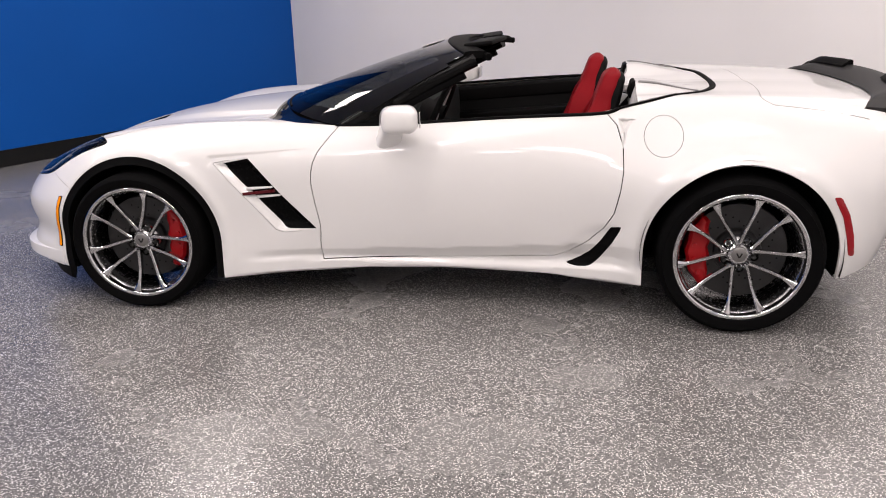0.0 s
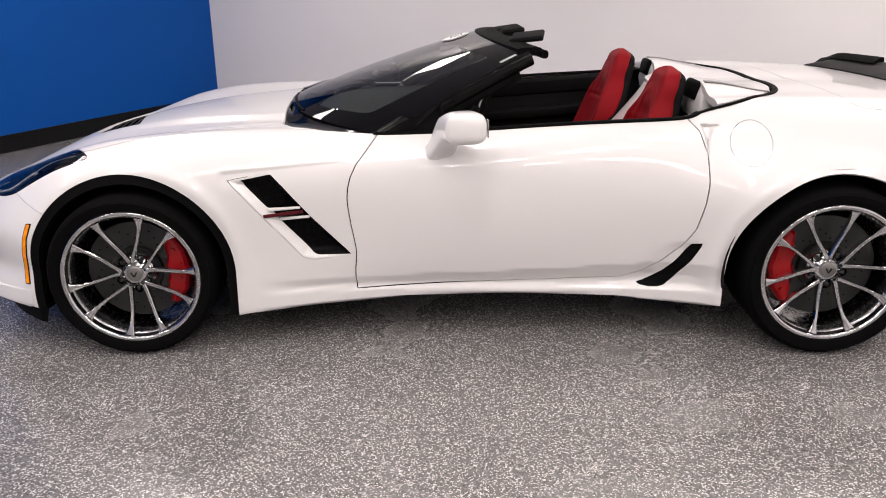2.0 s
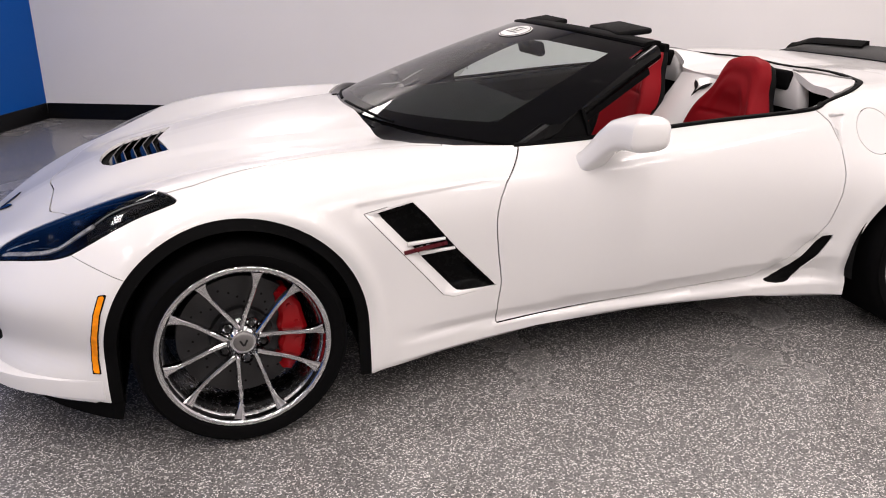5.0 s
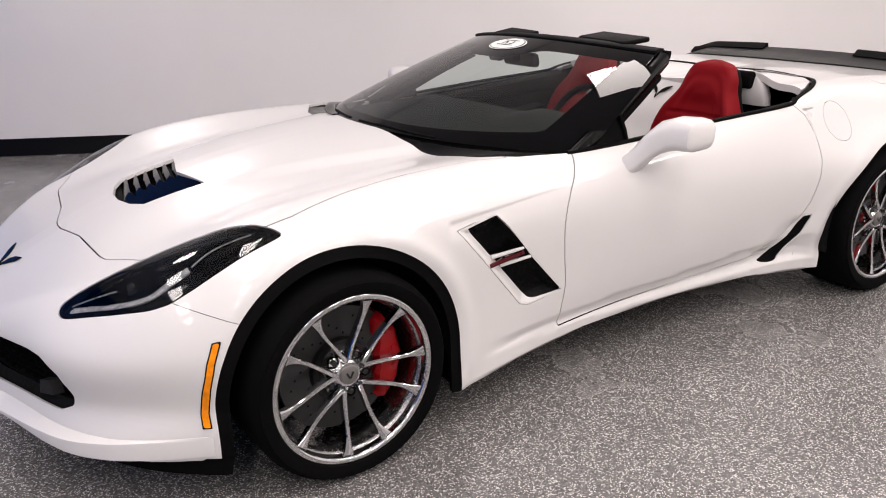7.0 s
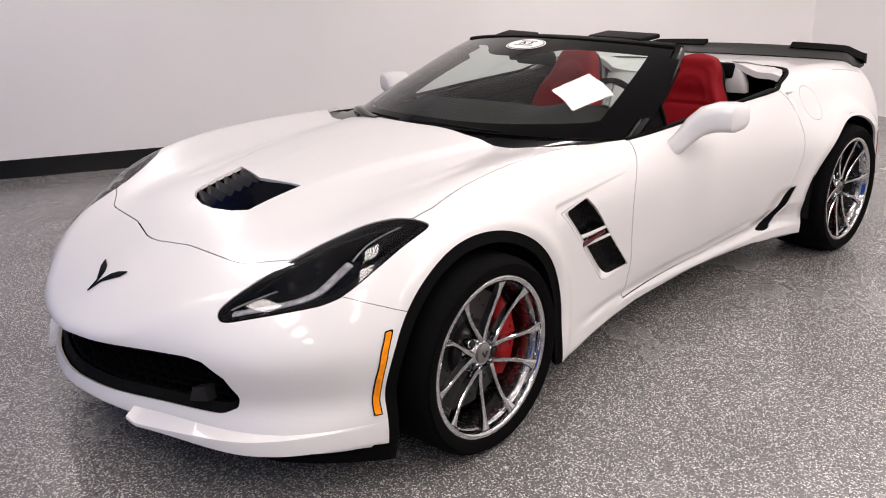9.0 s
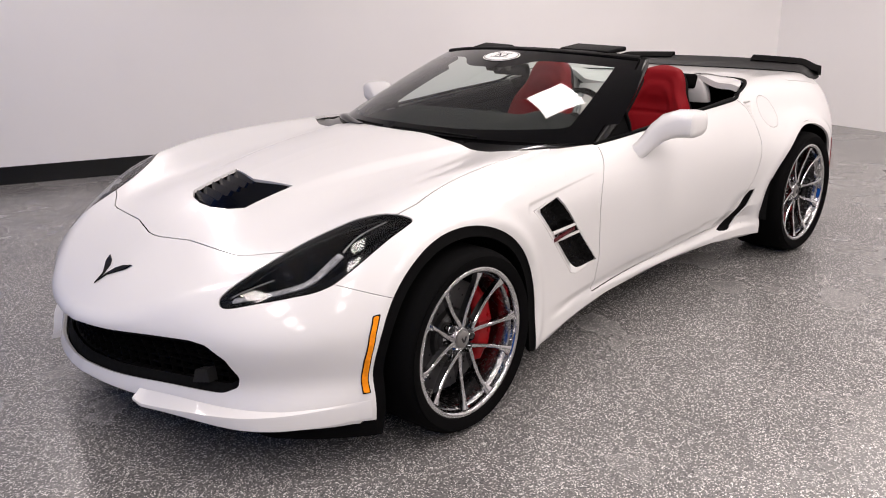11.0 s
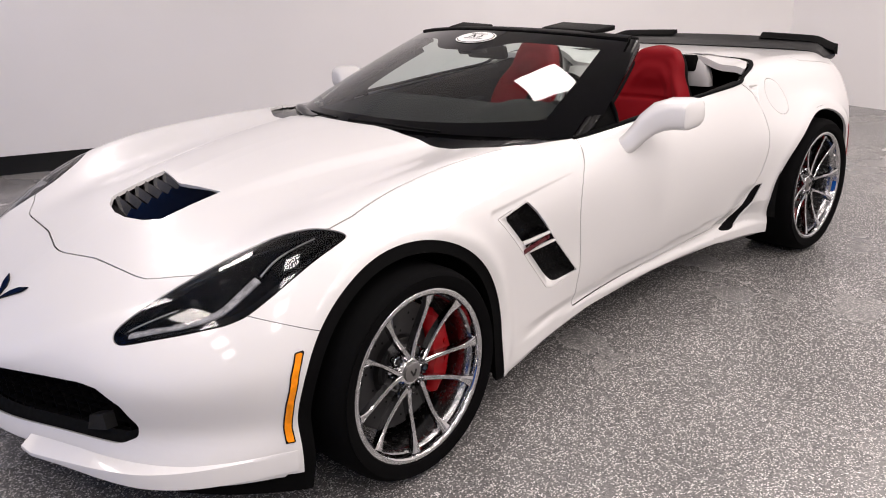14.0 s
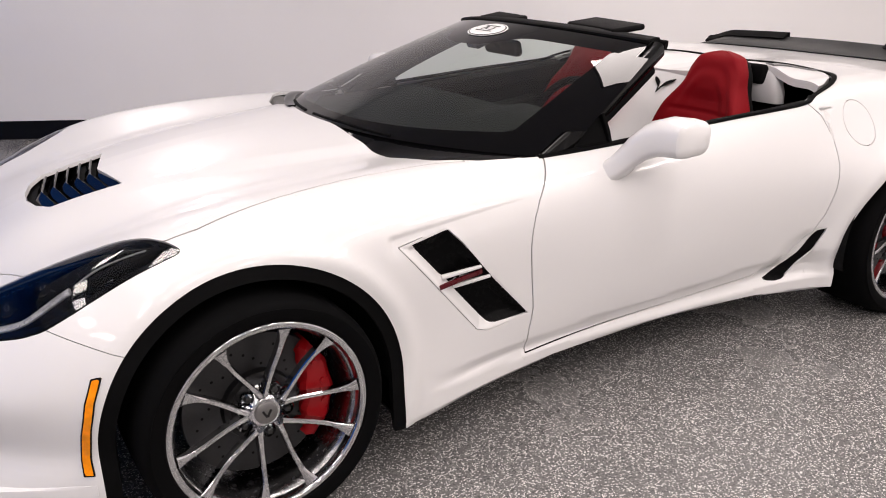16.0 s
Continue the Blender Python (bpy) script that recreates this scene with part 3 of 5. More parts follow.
# outlines seen from above (x, distance from the middle)
COCKPIT = region(((0.512, -0.2), (0.512, 0.08), (0.519, 0.30), (0.532, 0.42), (0.543, 0.54), (0.61, 0.675), (0.74, 0.725), (0.93, 0.746), (1.3, 0.752), (1.7, 0.758), (2.10, 0.766), (2.20, 0.750),
                  (2.32, 0.722), (2.42, 0.672), (2.51, 0.585), (2.585, 0.46), (2.64, 0.29), (2.668, 0.0), (2.668, -0.2)))
HOOD = region(((-0.640, -0.2), (-0.628, 0.0), (-0.612, 0.07), (-0.592, 0.16), (-0.583, 0.27), (-0.577, 0.34), (-0.572, 0.40), (-0.564, 0.448), (-0.545, 0.486), (-0.515, 0.540), (-0.490, 0.600), (-0.46, 0.625), (-0.35, 0.670), (-0.25, 0.745), (-0.18, 0.795), (-0.10, 0.795), (0.10, 0.758), (0.30, 0.728), (0.58, 0.705), (0.70, 0.72), (0.70, -0.2)))
LAMP = region(smooth_loop(((-0.719, 0.572), (-0.709, 0.558), (-0.684, 0.562), (-0.637, 0.576), (-0.584, 0.588), (-0.516, 0.600), (-0.417, 0.624), (-0.334, 0.662), (-0.282, 0.692), (-0.240, 0.732), (-0.197, 0.780),
                          (-0.160, 0.822), (-0.155, 0.834), (-0.170, 0.839), (-0.232, 0.842), (-0.313, 0.840), (-0.375, 0.833), (-0.417, 0.825), (-0.458, 0.814), (-0.488, 0.801), (-0.532, 0.774), (-0.598, 0.718), (-0.660, 0.656), (-0.706, 0.603)), 3))
HOOD_VENT = region(((-0.440, -0.2), (-0.440, 0.04), (-0.42, 0.13), (-0.385, 0.190), (-0.183, 0.206), (-0.226, 0.0), (-0.226, -0.2)))
# outline seen from the front (distance from the middle, height)
GRILLE = region(((-0.3, 0.446), (0.0, 0.447), (0.30, 0.464), (0.52, 0.474), (0.575, 0.466), (0.628, 0.425), (0.650, 0.365), (0.640, 0.330), (0.60, 0.308), (0.40, 0.304), (0.10, 0.298), (0.0, 0.297), (-0.3, 0.297)), 0.003)

side_of = lambda shape, least=0.5: (lambda x, s, z: np.where(s > least, shape(x, z), 1.0))
above = lambda shape, least=0.55: (lambda x, s, z: np.where(z > least, shape(x, s), 1.0))
front_of = lambda shape: (lambda x, s, z: np.where(x < -0.45, shape(s, z), 1.0))
width_of = lambda gap, x, z: gap(x, z) if callable(gap) else gap
inside = lambda test, gap=GAP: (lambda x, s, z: test(x, s, z) + width_of(gap, x, z))
outside = lambda test, gap=GAP: (lambda x, s, z: width_of(gap, x, z) - test(x, s, z))
# the vent frame's joint opens along its lower front edge only
rim_gap = lambda x, z: 0.0011 * ((x - 0.474) * 0.334 + (z - 0.714) * 0.306 < 0)

door_test, lamp_test, hood_test, cockpit_test = side_of(DOOR, 0.6), above(LAMP, 0.565), above(HOOD, 0.5), above(COCKPIT, 0.8)
bumper_test = lambda x, s, z: np.maximum(np.where(s > 0.6, np.minimum(x + 0.467, z - 0.635 + 0.41 * (x + 0.46)), x + 0.467), x + 0.05)
sill_line = lambda x: np.interp(x, (0.6, 0.866, 1.20, 1.60, 1.75, 1.93, 2.10, 2.40), (0.225, 0.236, 0.250, 0.263, 0.262, 0.246, 0.229, 0.232))
sill_test = lambda x, s, z: np.maximum(np.where(s > 0.5, z - sill_line(x), 1.0), np.maximum(0.866 - x, x - 2.33))
under_test = lambda x, s, z: np.maximum(z - HEM(x) - 0.006, s - FLANK(x, z) + 0.03)

arches_cut = cut(HALF, outside(FRONT_ARCH, 0.0), outside(REAR_ARCH, 0.0))
scoop = side_of(SCOOP)
arches_cut = settle(finer(settle(finer(arches_cut, scoop, 0.05), scoop), scoop, 0.02), scoop)
arches_cut = settle(finer(settle(finer(arches_cut, lamp_test, 0.016), lamp_test, 0.03), lamp_test, 0.008), lamp_test, 0.02)
front_seam = lambda x, s, z: np.where(z > 0.5, HOOD(x, s), 1.0)
arches_cut = settle(finer(arches_cut, front_seam, 0.012), front_seam, 0.02)
arches_cut = settle(finer(arches_cut, door_test, 0.010), door_test, 0.02)
front_hem = lambda x, s, z: np.where((x < -0.45) & (z < 0.32), under_test(x, s, z), 1.0)
arches_cut = settle(finer(settle(finer(arches_cut, front_hem, 0.012), front_hem, 0.02), front_hem, 0.006), front_hem, 0.02)
skin = cut(arches_cut, outside(cockpit_test, 0.0), outside(under_test, 0.0))
vent_hole = lambda x, s, z: HOOD_VENT(x, np.abs(s))
hood_skin = cut(skin, inside(hood_test), outside(lamp_test), lambda x, s, z: x - 0.9)
hood_skin = cut(finer(joined(hood_skin), vent_hole, 0.012), outside(vent_hole, 0.0))
panel("hood", hood_skin, WHITE, both=False, label="white hood with a raised dome and a louvred vent")
rest = cut(skin, outside(hood_test), outside(lamp_test))
bumper = cut(rest, inside(bumper_test, 0.001), outside(front_of(GRILLE), 0.0))
amber = side_of(AMBER_LAMP)
for _ in range(2):
    bumper = finer(bumper, amber, 0.012)
bumper_piece = panel("front_bumper", cut(bumper, outside(amber, 0.0)), WHITE, both="joined", label="white front bumper with a wide black grille opening")
for rim, lens in zip(panel("side_marker_lamp", cut(bumper, inside(amber, 0.0), outside(amber, -0.0036)), BLACK_GLOSS, lift=0.003, label="slim amber side marker lamp in a black rim"), panel("lens", cut(bumper, inside(amber, 0.0034)), AMBER, lift=0.004, label="amber lens")):
    lens.parent = rim
rest = cut(rest, outside(bumper_test, 0.001))
door_skin = cut(rest, inside(door_test))
doors = panel("door", door_skin, WHITE, label="white door with a folded lower edge")
rest = cut(rest, outside(door_test))
sill = cut(rest, inside(sill_test, 0.0))
rest = cut(rest, outside(sill_test, 0.0))
scoop = side_of(SCOOP)
panel("side_skirt", cut(sill, outside(scoop, 0.0)), WHITE, label="white side skirt along the sill")
fender = cut(rest, lambda x, s, z: x - 1.2)
quarter = cut(rest, lambda x, s, z: 1.2 - x)
vents, frame_rim = side_of(VENT_BLACK), side_of(VENT_RIM)
fender = finer(fender, vents, 0.015)
fold = lambda x, s, z: np.where((x > 0.3) & (x < 0.9) & (s > 0.6), np.maximum(np.abs(z - 0.735 - 0.06 * (x - 0.376)) - 0.02, 0.0), 1.0)
fender = finer(settle(finer(settle(finer(fender, fold, 0.015), fold), fold, 0.008), fold), frame_rim, 0.01)
fenders = panel("front_fender", cut(fender, outside(frame_rim, rim_gap)), WHITE, label="white front fender with a slanted vent")
for ob, owner in zip(panel("vent_frame", cut(fender, inside(frame_rim, rim_gap), outside(vents, 0.0)), WHITE, label="white frame round the fender vent"), fenders):
    ob.parent = owner
for ob, owner in zip(panel("fender_vent", cut(fender, inside(vents, 0.0)), BLACK_INSERT, lift=-0.010, label="black vent insert"), fenders):
    ob.parent = owner
red = side_of(RED_LAMP)
notch_test = side_of(NOTCH, 0.6)
quarter = settle(finer(settle(finer(quarter, notch_test, 0.02), notch_test), notch_test, 0.012), notch_test)
quarter = finer(finer(quarter, red, 0.012), FUEL, 0.01)
TRUNK = region(((2.825, -0.2), (2.832, 0.10), (2.818, 0.40), (2.790, 0.60), (2.777, 0.666), (2.784, 0.712), (2.82, 0.742), (3.2, 0.755), (3.6, 0.73), (3.6, -0.2)))
trunk_test = above(TRUNK, 0.88)
panel("rear_quarter", cut(quarter, outside(FUEL, 0.0011), outside(red, 0.0), outside(scoop, 0.0), outside(trunk_test, 0.0015)), WHITE, both="joined", label="white rear quarters round the wheel arches")
panel("trunk_lid", cut(quarter, inside(trunk_test, 0.0015)), WHITE, both="joined", label="white trunk lid under the spoiler")
fuel = cut(quarter, inside(FUEL, 0.0011))
panel("fuel_door", fuel, WHITE, both=False, label="round white fuel filler door")
panel("rear_marker_lamp", cut(quarter, inside(red, 0.0)), RED_LENS, lift=0.003, label="slim red rear side marker lamp")
both_scoop = cut(arches_cut, inside(scoop, 0.0))
panel("skirt_scoop", both_scoop, BLACK_MATTE, lift=-0.006, label="black scoop in the skirt before the rear wheel")
panel("underbody", cut(arches_cut, inside(under_test, 0.0)), DARK, both="joined", label="dark underside of the car")
trim = cut(HALF, inside(FRONT_ARCH, 0.0), outside(FRONT_TRIM, 0.0), lambda x, s, z: 0.15 - z)
panel("arch_trim", trim, BLACK_MATTE, lift=-0.002, depth=0.02, label="black rubber lip round the wheel arch")

# dark core under the panels, seen in their joints
core_field = lambda p: body_field(p, -0.022)
CORE = half_body(core_field, 0.03, 90)
core = cut(CORE, outside(FRONT_ARCH, 0.0), outside(REAR_ARCH, 0.0), outside(above(COCKPIT, 0.75), 0.0), outside(front_of(GRILLE), -0.02), outside(lambda x, s, z: np.where(z > 0.55, HOOD_VENT(x, s), 1.0), -0.06), outside(lamp_test, -0.01))
panel("inner_body", core, DARK, both="joined", depth=0.004, field=core_field)

# ---- wheels ----
def wheel(x, side, radius, rim, width, lip, caliper_at, steer=0.0):
    """side: -1 near flank, 1 far flank. lip: distance of the rim's outer edge from the middle."""
    m = pose(x, MID + side * (lip + MID), radius, 0, 0, steer + (0 if side < 0 else 180))
    # the local -y looks outward
    profile = [(rim + 0.004, 0.0), (rim + 0.001, -0.003), (rim - 0.006, -0.004), (rim - 0.013, -0.002), (rim - 0.016, 0.004), (rim - 0.018, 0.014), (rim - 0.020, 0.022), (rim - 0.027, 0.028), (rim - 0.030, 0.05), (rim - 0.034, 0.10), (rim - 0.034, width - 0.04), (rim - 0.012, width - 0.02), (rim + 0.002, width - 0.01), (rim + 0.004, width)]
    body = part("wheel", lathe(profile[6:], 96), BARREL, car, "chrome alloy wheel with ten thin spokes", sharp=0.9)
    body.matrix_basis = m
    part("rim_lip", lathe(profile[:7], 96), CHROME, body, "polished chrome rim edge", sharp=0.9)
    out = radius
    bulge = [(rim + 0.002, 0.0), (rim + 0.006, -0.006), (rim + 0.016, -0.010), (rim + 0.03, -0.0125), ((rim + out) / 2 + 0.01, -0.013), (out - 0.022, -0.008), (out - 0.012, -0.001), (out - 0.004, 0.014), (out, 0.035),
             (out + 0.001, width / 2), (out, width - 0.035), (out - 0.012, width), (rim + 0.03, width + 0.012), (rim + 0.002, width)]
    part("tyre", lathe(bulge, 96), RUBBER, body, "black low-profile tyre")
    hub = 0.052
    for k in range(5):
        mid = math.radians(97 + 72 * k)
        for d in (-1, 1):
            pts, ws, hs = [], [], []
            for t in np.linspace(0, 1, 12):
                r = 0.052 + (rim - 0.016 - 0.052) * t
                # two spokes run from one point as a straight V, bent to the rim at their ends
                a = mid + d * math.atan2(0.005 + 0.086 * t + 0.013 * math.sin(math.pi * t) * t, r)
                pts.append((r * math.cos(a), hub - 0.036 * t**1.5 + 0.004 * math.sin(math.pi * t), r * math.sin(a)))
                ws.append(0.0088 - 0.0012 * math.sin(math.pi * t) + 0.011 * (max(t - 0.72, 0) / 0.28) ** 2)
                hs.append(0.016 - 0.004 * t)
            part("spoke", sweep(pts, ws, hs, up=(0, -1, 0), n=10, power=4.0), CHROME, body)
    part("hub", lathe([(0.0, hub - 0.004), (0.038, hub - 0.004), (0.046, hub + 0.002), (0.052, hub + 0.012), (0.072, hub + 0.022), (0.078, hub + 0.05), (0.0, hub + 0.05)], 40), CHROME, body)
    part("center_cap", lathe([(0.0, hub - 0.013), (0.026, hub - 0.012), (0.0305, hub - 0.009), (0.0318, hub - 0.002)], 32), CAP_GREY, body, "round silver centre cap with a small emblem")
    v_shape = bmesh.new()
    for a in (-0.5, 0.5):
        box(v_shape, (0.006, 0.002, 0.022), Matrix.Translation((0.006 * (1 if a > 0 else -1), hub - 0.0135, 0)) @ pose(0, 0, 0, 0, math.degrees(a), 0))
    part("cap_emblem", v_shape, CARBON, body)
    for k in range(5):
        a = math.radians(61 + 72 * k)
        px, pz = 0.063 * math.cos(a), 0.063 * math.sin(a)
        v, f = lathe([(0.0, -0.002), (0.0065, -0.002), (0.0095, 0.001), (0.010, 0.02)], 6)
        nut = part("lug_nut", (v + (px, hub, pz), f), STEEL, body, "dark steel lug nut")
        v, f = lathe([(0.013, 0.020), (0.0145, 0.004), (0.0165, -0.001), (0.0195, 0.003), (0.022, 0.03)], 20)
        part("lug_seat", (v + (px, hub + 0.004, pz), f), CHROME, body)
    disc = [(0.075, 0.095), (0.095, 0.092), (0.10, 0.108), (rim - 0.068, 0.108), (rim - 0.066, 0.110), (rim - 0.066, 0.136), (0.10, 0.136)]
    rotor = part("brake_disc", lathe(disc, 72), STEEL, car, "grey drilled iron brake disc")
    rotor.matrix_basis = m
    v, f = lathe([(0.0, 0.075), (0.07, 0.076), (0.075, 0.095)], 40)
    part("disc_hat", (v, f), DARK, rotor)
    for k in range(36):
        a, r = math.radians(10 * k), 0.112 + 0.018 * (k % 4)
        hole = bmesh.new()
        bmesh.ops.create_circle(hole, cap_ends=True, segments=8, radius=0.004, matrix=pose(0, 0, 0, 90))
        part("drill_hole", hole, DARK, rotor).location = (r * math.cos(a), 0.1072, r * math.sin(a))
    # caliper: a thick bent block over the disc's edge
    start, loops = math.radians(caliper_at - 48), []
    for t in np.linspace(0, 1, 25):
        a, turn = start + math.radians(96) * t, math.radians(96 * t - 48)
        r1 = rim - 0.056 - 0.006 * abs(math.sin(4 * math.pi * t)) - 0.014 * (t in (0, 1))
        r0 = min(0.118 / math.cos(turn) + 0.005 * math.sin(6 * math.pi * t), r1 - 0.030)
        o = 0.084 + 0.010 * (t in (0, 1)) - 0.010 * math.sin(math.pi * t)
        loops.append(np.array([(r * math.cos(a), y, r * math.sin(a)) for r, y in ((r0, o + 0.016), (r0 + 0.012, o + 0.002), ((r0 + r1) / 2, o - 0.004), (r1 - 0.012, o), (r1, o + 0.012), (r1, 0.16), (r0, 0.16))]))
    cal = part("brake_caliper", tube(None, loops), RED_PAINT, car, "bright red brake caliper")
    cal.matrix_basis = m
    for t in (-30, -10, 10, 30):
        a = math.radians(caliper_at + t)
        r = rim - 0.090
        bolt = bmesh.new()
        bmesh.ops.create_cone(bolt, cap_ends=True, segments=10, radius1=0.010, radius2=0.008, depth=0.014, matrix=Matrix.Translation((r * math.cos(a), 0.074, r * math.sin(a))) @ pose(0, 0, 0, 90))
        part("caliper_bolt", bolt, RED_PAINT, cal)
    # dark wheel house
    liner_r = 0.415 if x < 1 else 0.405
    a = np.linspace(-0.2, math.pi + 0.2, 40)
    v = np.array([(liner_r * math.cos(t), y, liner_r * math.sin(t)) for y in (0.012, 0.42) for t in a] + [(0.0, 0.42, 0.0)])
    f = [(i, i + 1, 41 + i, 40 + i) for i in range(39)] + [(40 + i, 41 + i, 80) for i in range(39)]
    liner = part("wheel_house", (v, f), DARK, car, "dark wheel house liner")
    liner.matrix_basis = pose(x, MID + side * (0.935 if x < 1 else 0.975), radius, 0, 0, 0 if side < 0 else 180)
    return body


for side in (-1, 1):
    wheel(0.0, side, 0.327, 0.265, 0.27, 0.948, 0 if side < 0 else 180, 4.0)
    wheel(2.708, side, 0.338, 0.271, 0.31, 0.945, 180 if side < 0 else 0)

# ---- glass, trim and cabin ----
def on_body(x, s, lift=0.0, field=body_field, low=0.45):
    """Places on the near half of the body, straight above or below (x, -s)."""
    x, s = np.broadcast_arrays(np.asarray(x, float), np.asarray(s, float))
    start = np.stack([x, -s, np.full(x.shape, low)], -1).reshape(-1, 3)
    p = shoot(field, start, np.broadcast_to((0.0, 0.0, 1.0), start.shape), 0.8)
    return p + field_normals(p, field) * lift


def far(p):
    return np.asarray(p) * (1, -1, 1) + (0, 2 * MID, 0)


def twin(name, data, material, parent=None, label="", sharp=0.6):
    """A part on the near side and its mirror image on the far side."""
    v, f = np.asarray(data[0], float), [tuple(q) for q in data[1]]
    a = part(name, (v, f), material, parent or car, label, sharp)
    b = part(name, (far(v), [q[::-1] for q in f]), material, parent or car, label, sharp)
    return a, b


def across(c, side):
    return MID + side * c


# windscreen: c from the middle, b from cowl to header
def screen(c, b, lift=0.0):
    k = np.abs(c)
    x0, y0, z0 = 0.50 + 0.44 * k**2.6, 0.79 * c, 0.900 - 0.048 * k**2
    x1, y1, z1 = 1.365 + 0.165 * k**2, 0.625 * c, 1.186 - 0.036 * k**2
    bow = 4 * b * (1 - b)
    x, y, z = x0 + (x1 - x0) * b, y0 + (y1 - y0) * b, z0 + (z1 - z0) * b
    return np.stack([x - 0.3 * lift, MID + y + 0.02 * bow * c, z + 0.011 * bow + 0.9 * lift], -1)


def screen_part(name, c0, c1, b0, b1, material, nc, nb, label="", lift=0.0, parent=None):
    def corner(u, w):
        c = c0 + (c1 - c0) * u
        lo, hi = (b0(c) if callable(b0) else b0), (b1(c) if callable(b1) else b1)
        return screen(c, lo + (hi - lo) * w, lift).T
    v, f = patch(corner, nc, nb)
    return part(name, (v, [q[::-1] for q in f]), material, parent or car, label, sharp=1.2)


EDGE = 0.885
foot, brow = (lambda c: 0.065 + 0.12 * np.abs(c) ** 3), (lambda c: 0.86 - 0.13 * np.exp(-(c / 0.30) ** 4) - 0.02 * np.abs(c) ** 4)
windscreen = screen_part("windscreen", -EDGE, EDGE, foot, brow, WINDSCREEN, 40, 24, "tinted raked windscreen with a black border")
windscreen.visible_shadow = False
screen_part("black_border", -1, 1, 0.0, lambda c: np.where(np.abs(c) < EDGE + 0.001, foot(c), 0.2), BLACK_GLASS, 60, 6, "black lower glass border", parent=windscreen)
screen_part("black_border", -1, 1, brow, 1.0, BLACK_GLASS, 60, 8, "black upper glass border", parent=windscreen)
screen_part("black_border", -1.05, -EDGE, lambda c: foot(c), brow, BLACK_GLASS, 6, 24, "black side glass border", parent=windscreen)
screen_part("black_border", EDGE, 1.05, lambda c: foot(c), brow, BLACK_GLASS, 6, 24, "black side glass border", parent=windscreen)

# oval sticker with bars for its unreadable lines
u = np.linspace(0, 2 * np.pi, 40, endpoint=False)
for scale, name, material, lift in ((1.0, "sticker", PAPER, 0.003), (0.93, "sticker_ring", INK, 0.0042), (0.88, "sticker_face", PAPER, 0.0054)):
    ring = screen(0.0 + 0.172 * scale * np.cos(u), 0.880 + 0.072 * scale * np.sin(u), lift)
    mid = screen(np.array([0.0]), np.array([0.880]), lift)
    part(name, (np.concatenate([ring, mid]), [(i, (i + 1) % 40, 40) for i in range(40)]), material, windscreen, "white oval sticker with a black ring" if scale == 1 else "")
for (c0, b0), (c1, b1), half in (((-0.075, 0.915), (0.075, 0.915), 0.0035), ((-0.085, 0.860), (0.085, 0.860), 0.0035), ((-0.04, 0.905), (-0.055, 0.885), 0.006), ((-0.055, 0.885), (-0.030, 0.872), 0.006), ((0.0, 0.872), (0.03, 0.905), 0.006), ((0.03, 0.905), (0.05, 0.872), 0.006)):
    a, b = np.array((c0, b0)), np.array((c1, b1))
    d = (b - a) / np.linalg.norm(b - a)
    q = np.array([a + (-d[1] * half, d[0] * half), b + (-d[1] * half, d[0] * half), b - (-d[1] * half, d[0] * half), a - (-d[1] * half, d[0] * half)])
    part("sticker_bar", (screen(q[:, 0], q[:, 1], 0.0068), [(0, 1, 2, 3)]), INK, windscreen)

# pillars, header, sun visors
t = np.linspace(0, 1, 14)
edge = screen(np.full(14, -1.0), t)
post = edge + np.outer(1 - t, (0.030, 0.004, -0.028)) + np.outer(t, (0.030, 0.0, -0.030))
v, f = sweep(post, 0.016 + 0.012 * t, 0.036 - 0.006 * t, up=(0.35, 0.1, 1.0), n=14, power=3.0)
twin("a_pillar", (v, f), BLACK_SATIN, label="glossy black windscreen pillar")
seal = (post + (0.050, 0.012, -0.024))[:12]
twin("pillar_seal", sweep(seal[1:], 0.014, 0.016, up=(0.35, 0.1, 1.0), n=10), BLACK_MATTE, label="black rubber window seal")
c = np.linspace(-0.97, 0.97, 31)
rail = screen(c, np.full(31, 1.0)) + (0.042, 0, -0.010)
part("header_rail", sweep(rail, 0.055, 0.017, n=14, power=4), BLACK_MATTE, car, "black header rail over the windscreen")
part("header_seal", sweep(rail + (0.060, 0, -0.012), 0.016, 0.016, n=10), RUBBER, car)
for side in (-1, 1):
    bm = slab((0.140, 0.320, 0.022) if side < 0 else (0.120, 0.190, 0.022), pose(0, 0, 0), 0.009, 3)
    visor = part("sun_visor", bm, BLACK_LEATHER, car, "black sun visor folded up over the header")
    visor.matrix_basis = pose(1.575, across(0.325, side), 1.181, 1, -6, -7) if side < 0 else pose(1.535, across(0.300, side), 1.174, 3, -7, 7)
# inner mirror
mirror = part("rear_view_mirror", slab((0.035, 0.235, 0.062), pose(1.335, MID, 1.090, 0, -12), 0.016, 3), BLACK_MATTE, car, "black inner rear-view mirror")
part("mirror_stem", sweep([(1.27, MID, 1.135), (1.30, MID, 1.115), (1.325, MID, 1.095)], 0.020, 0.016), BLACK_MATTE, mirror)
part("sensor_cover", slab((0.10, 0.085, 0.03), pose(1.235, MID, 1.118, 0, -18), 0.01), BLACK_MATTE, mirror)

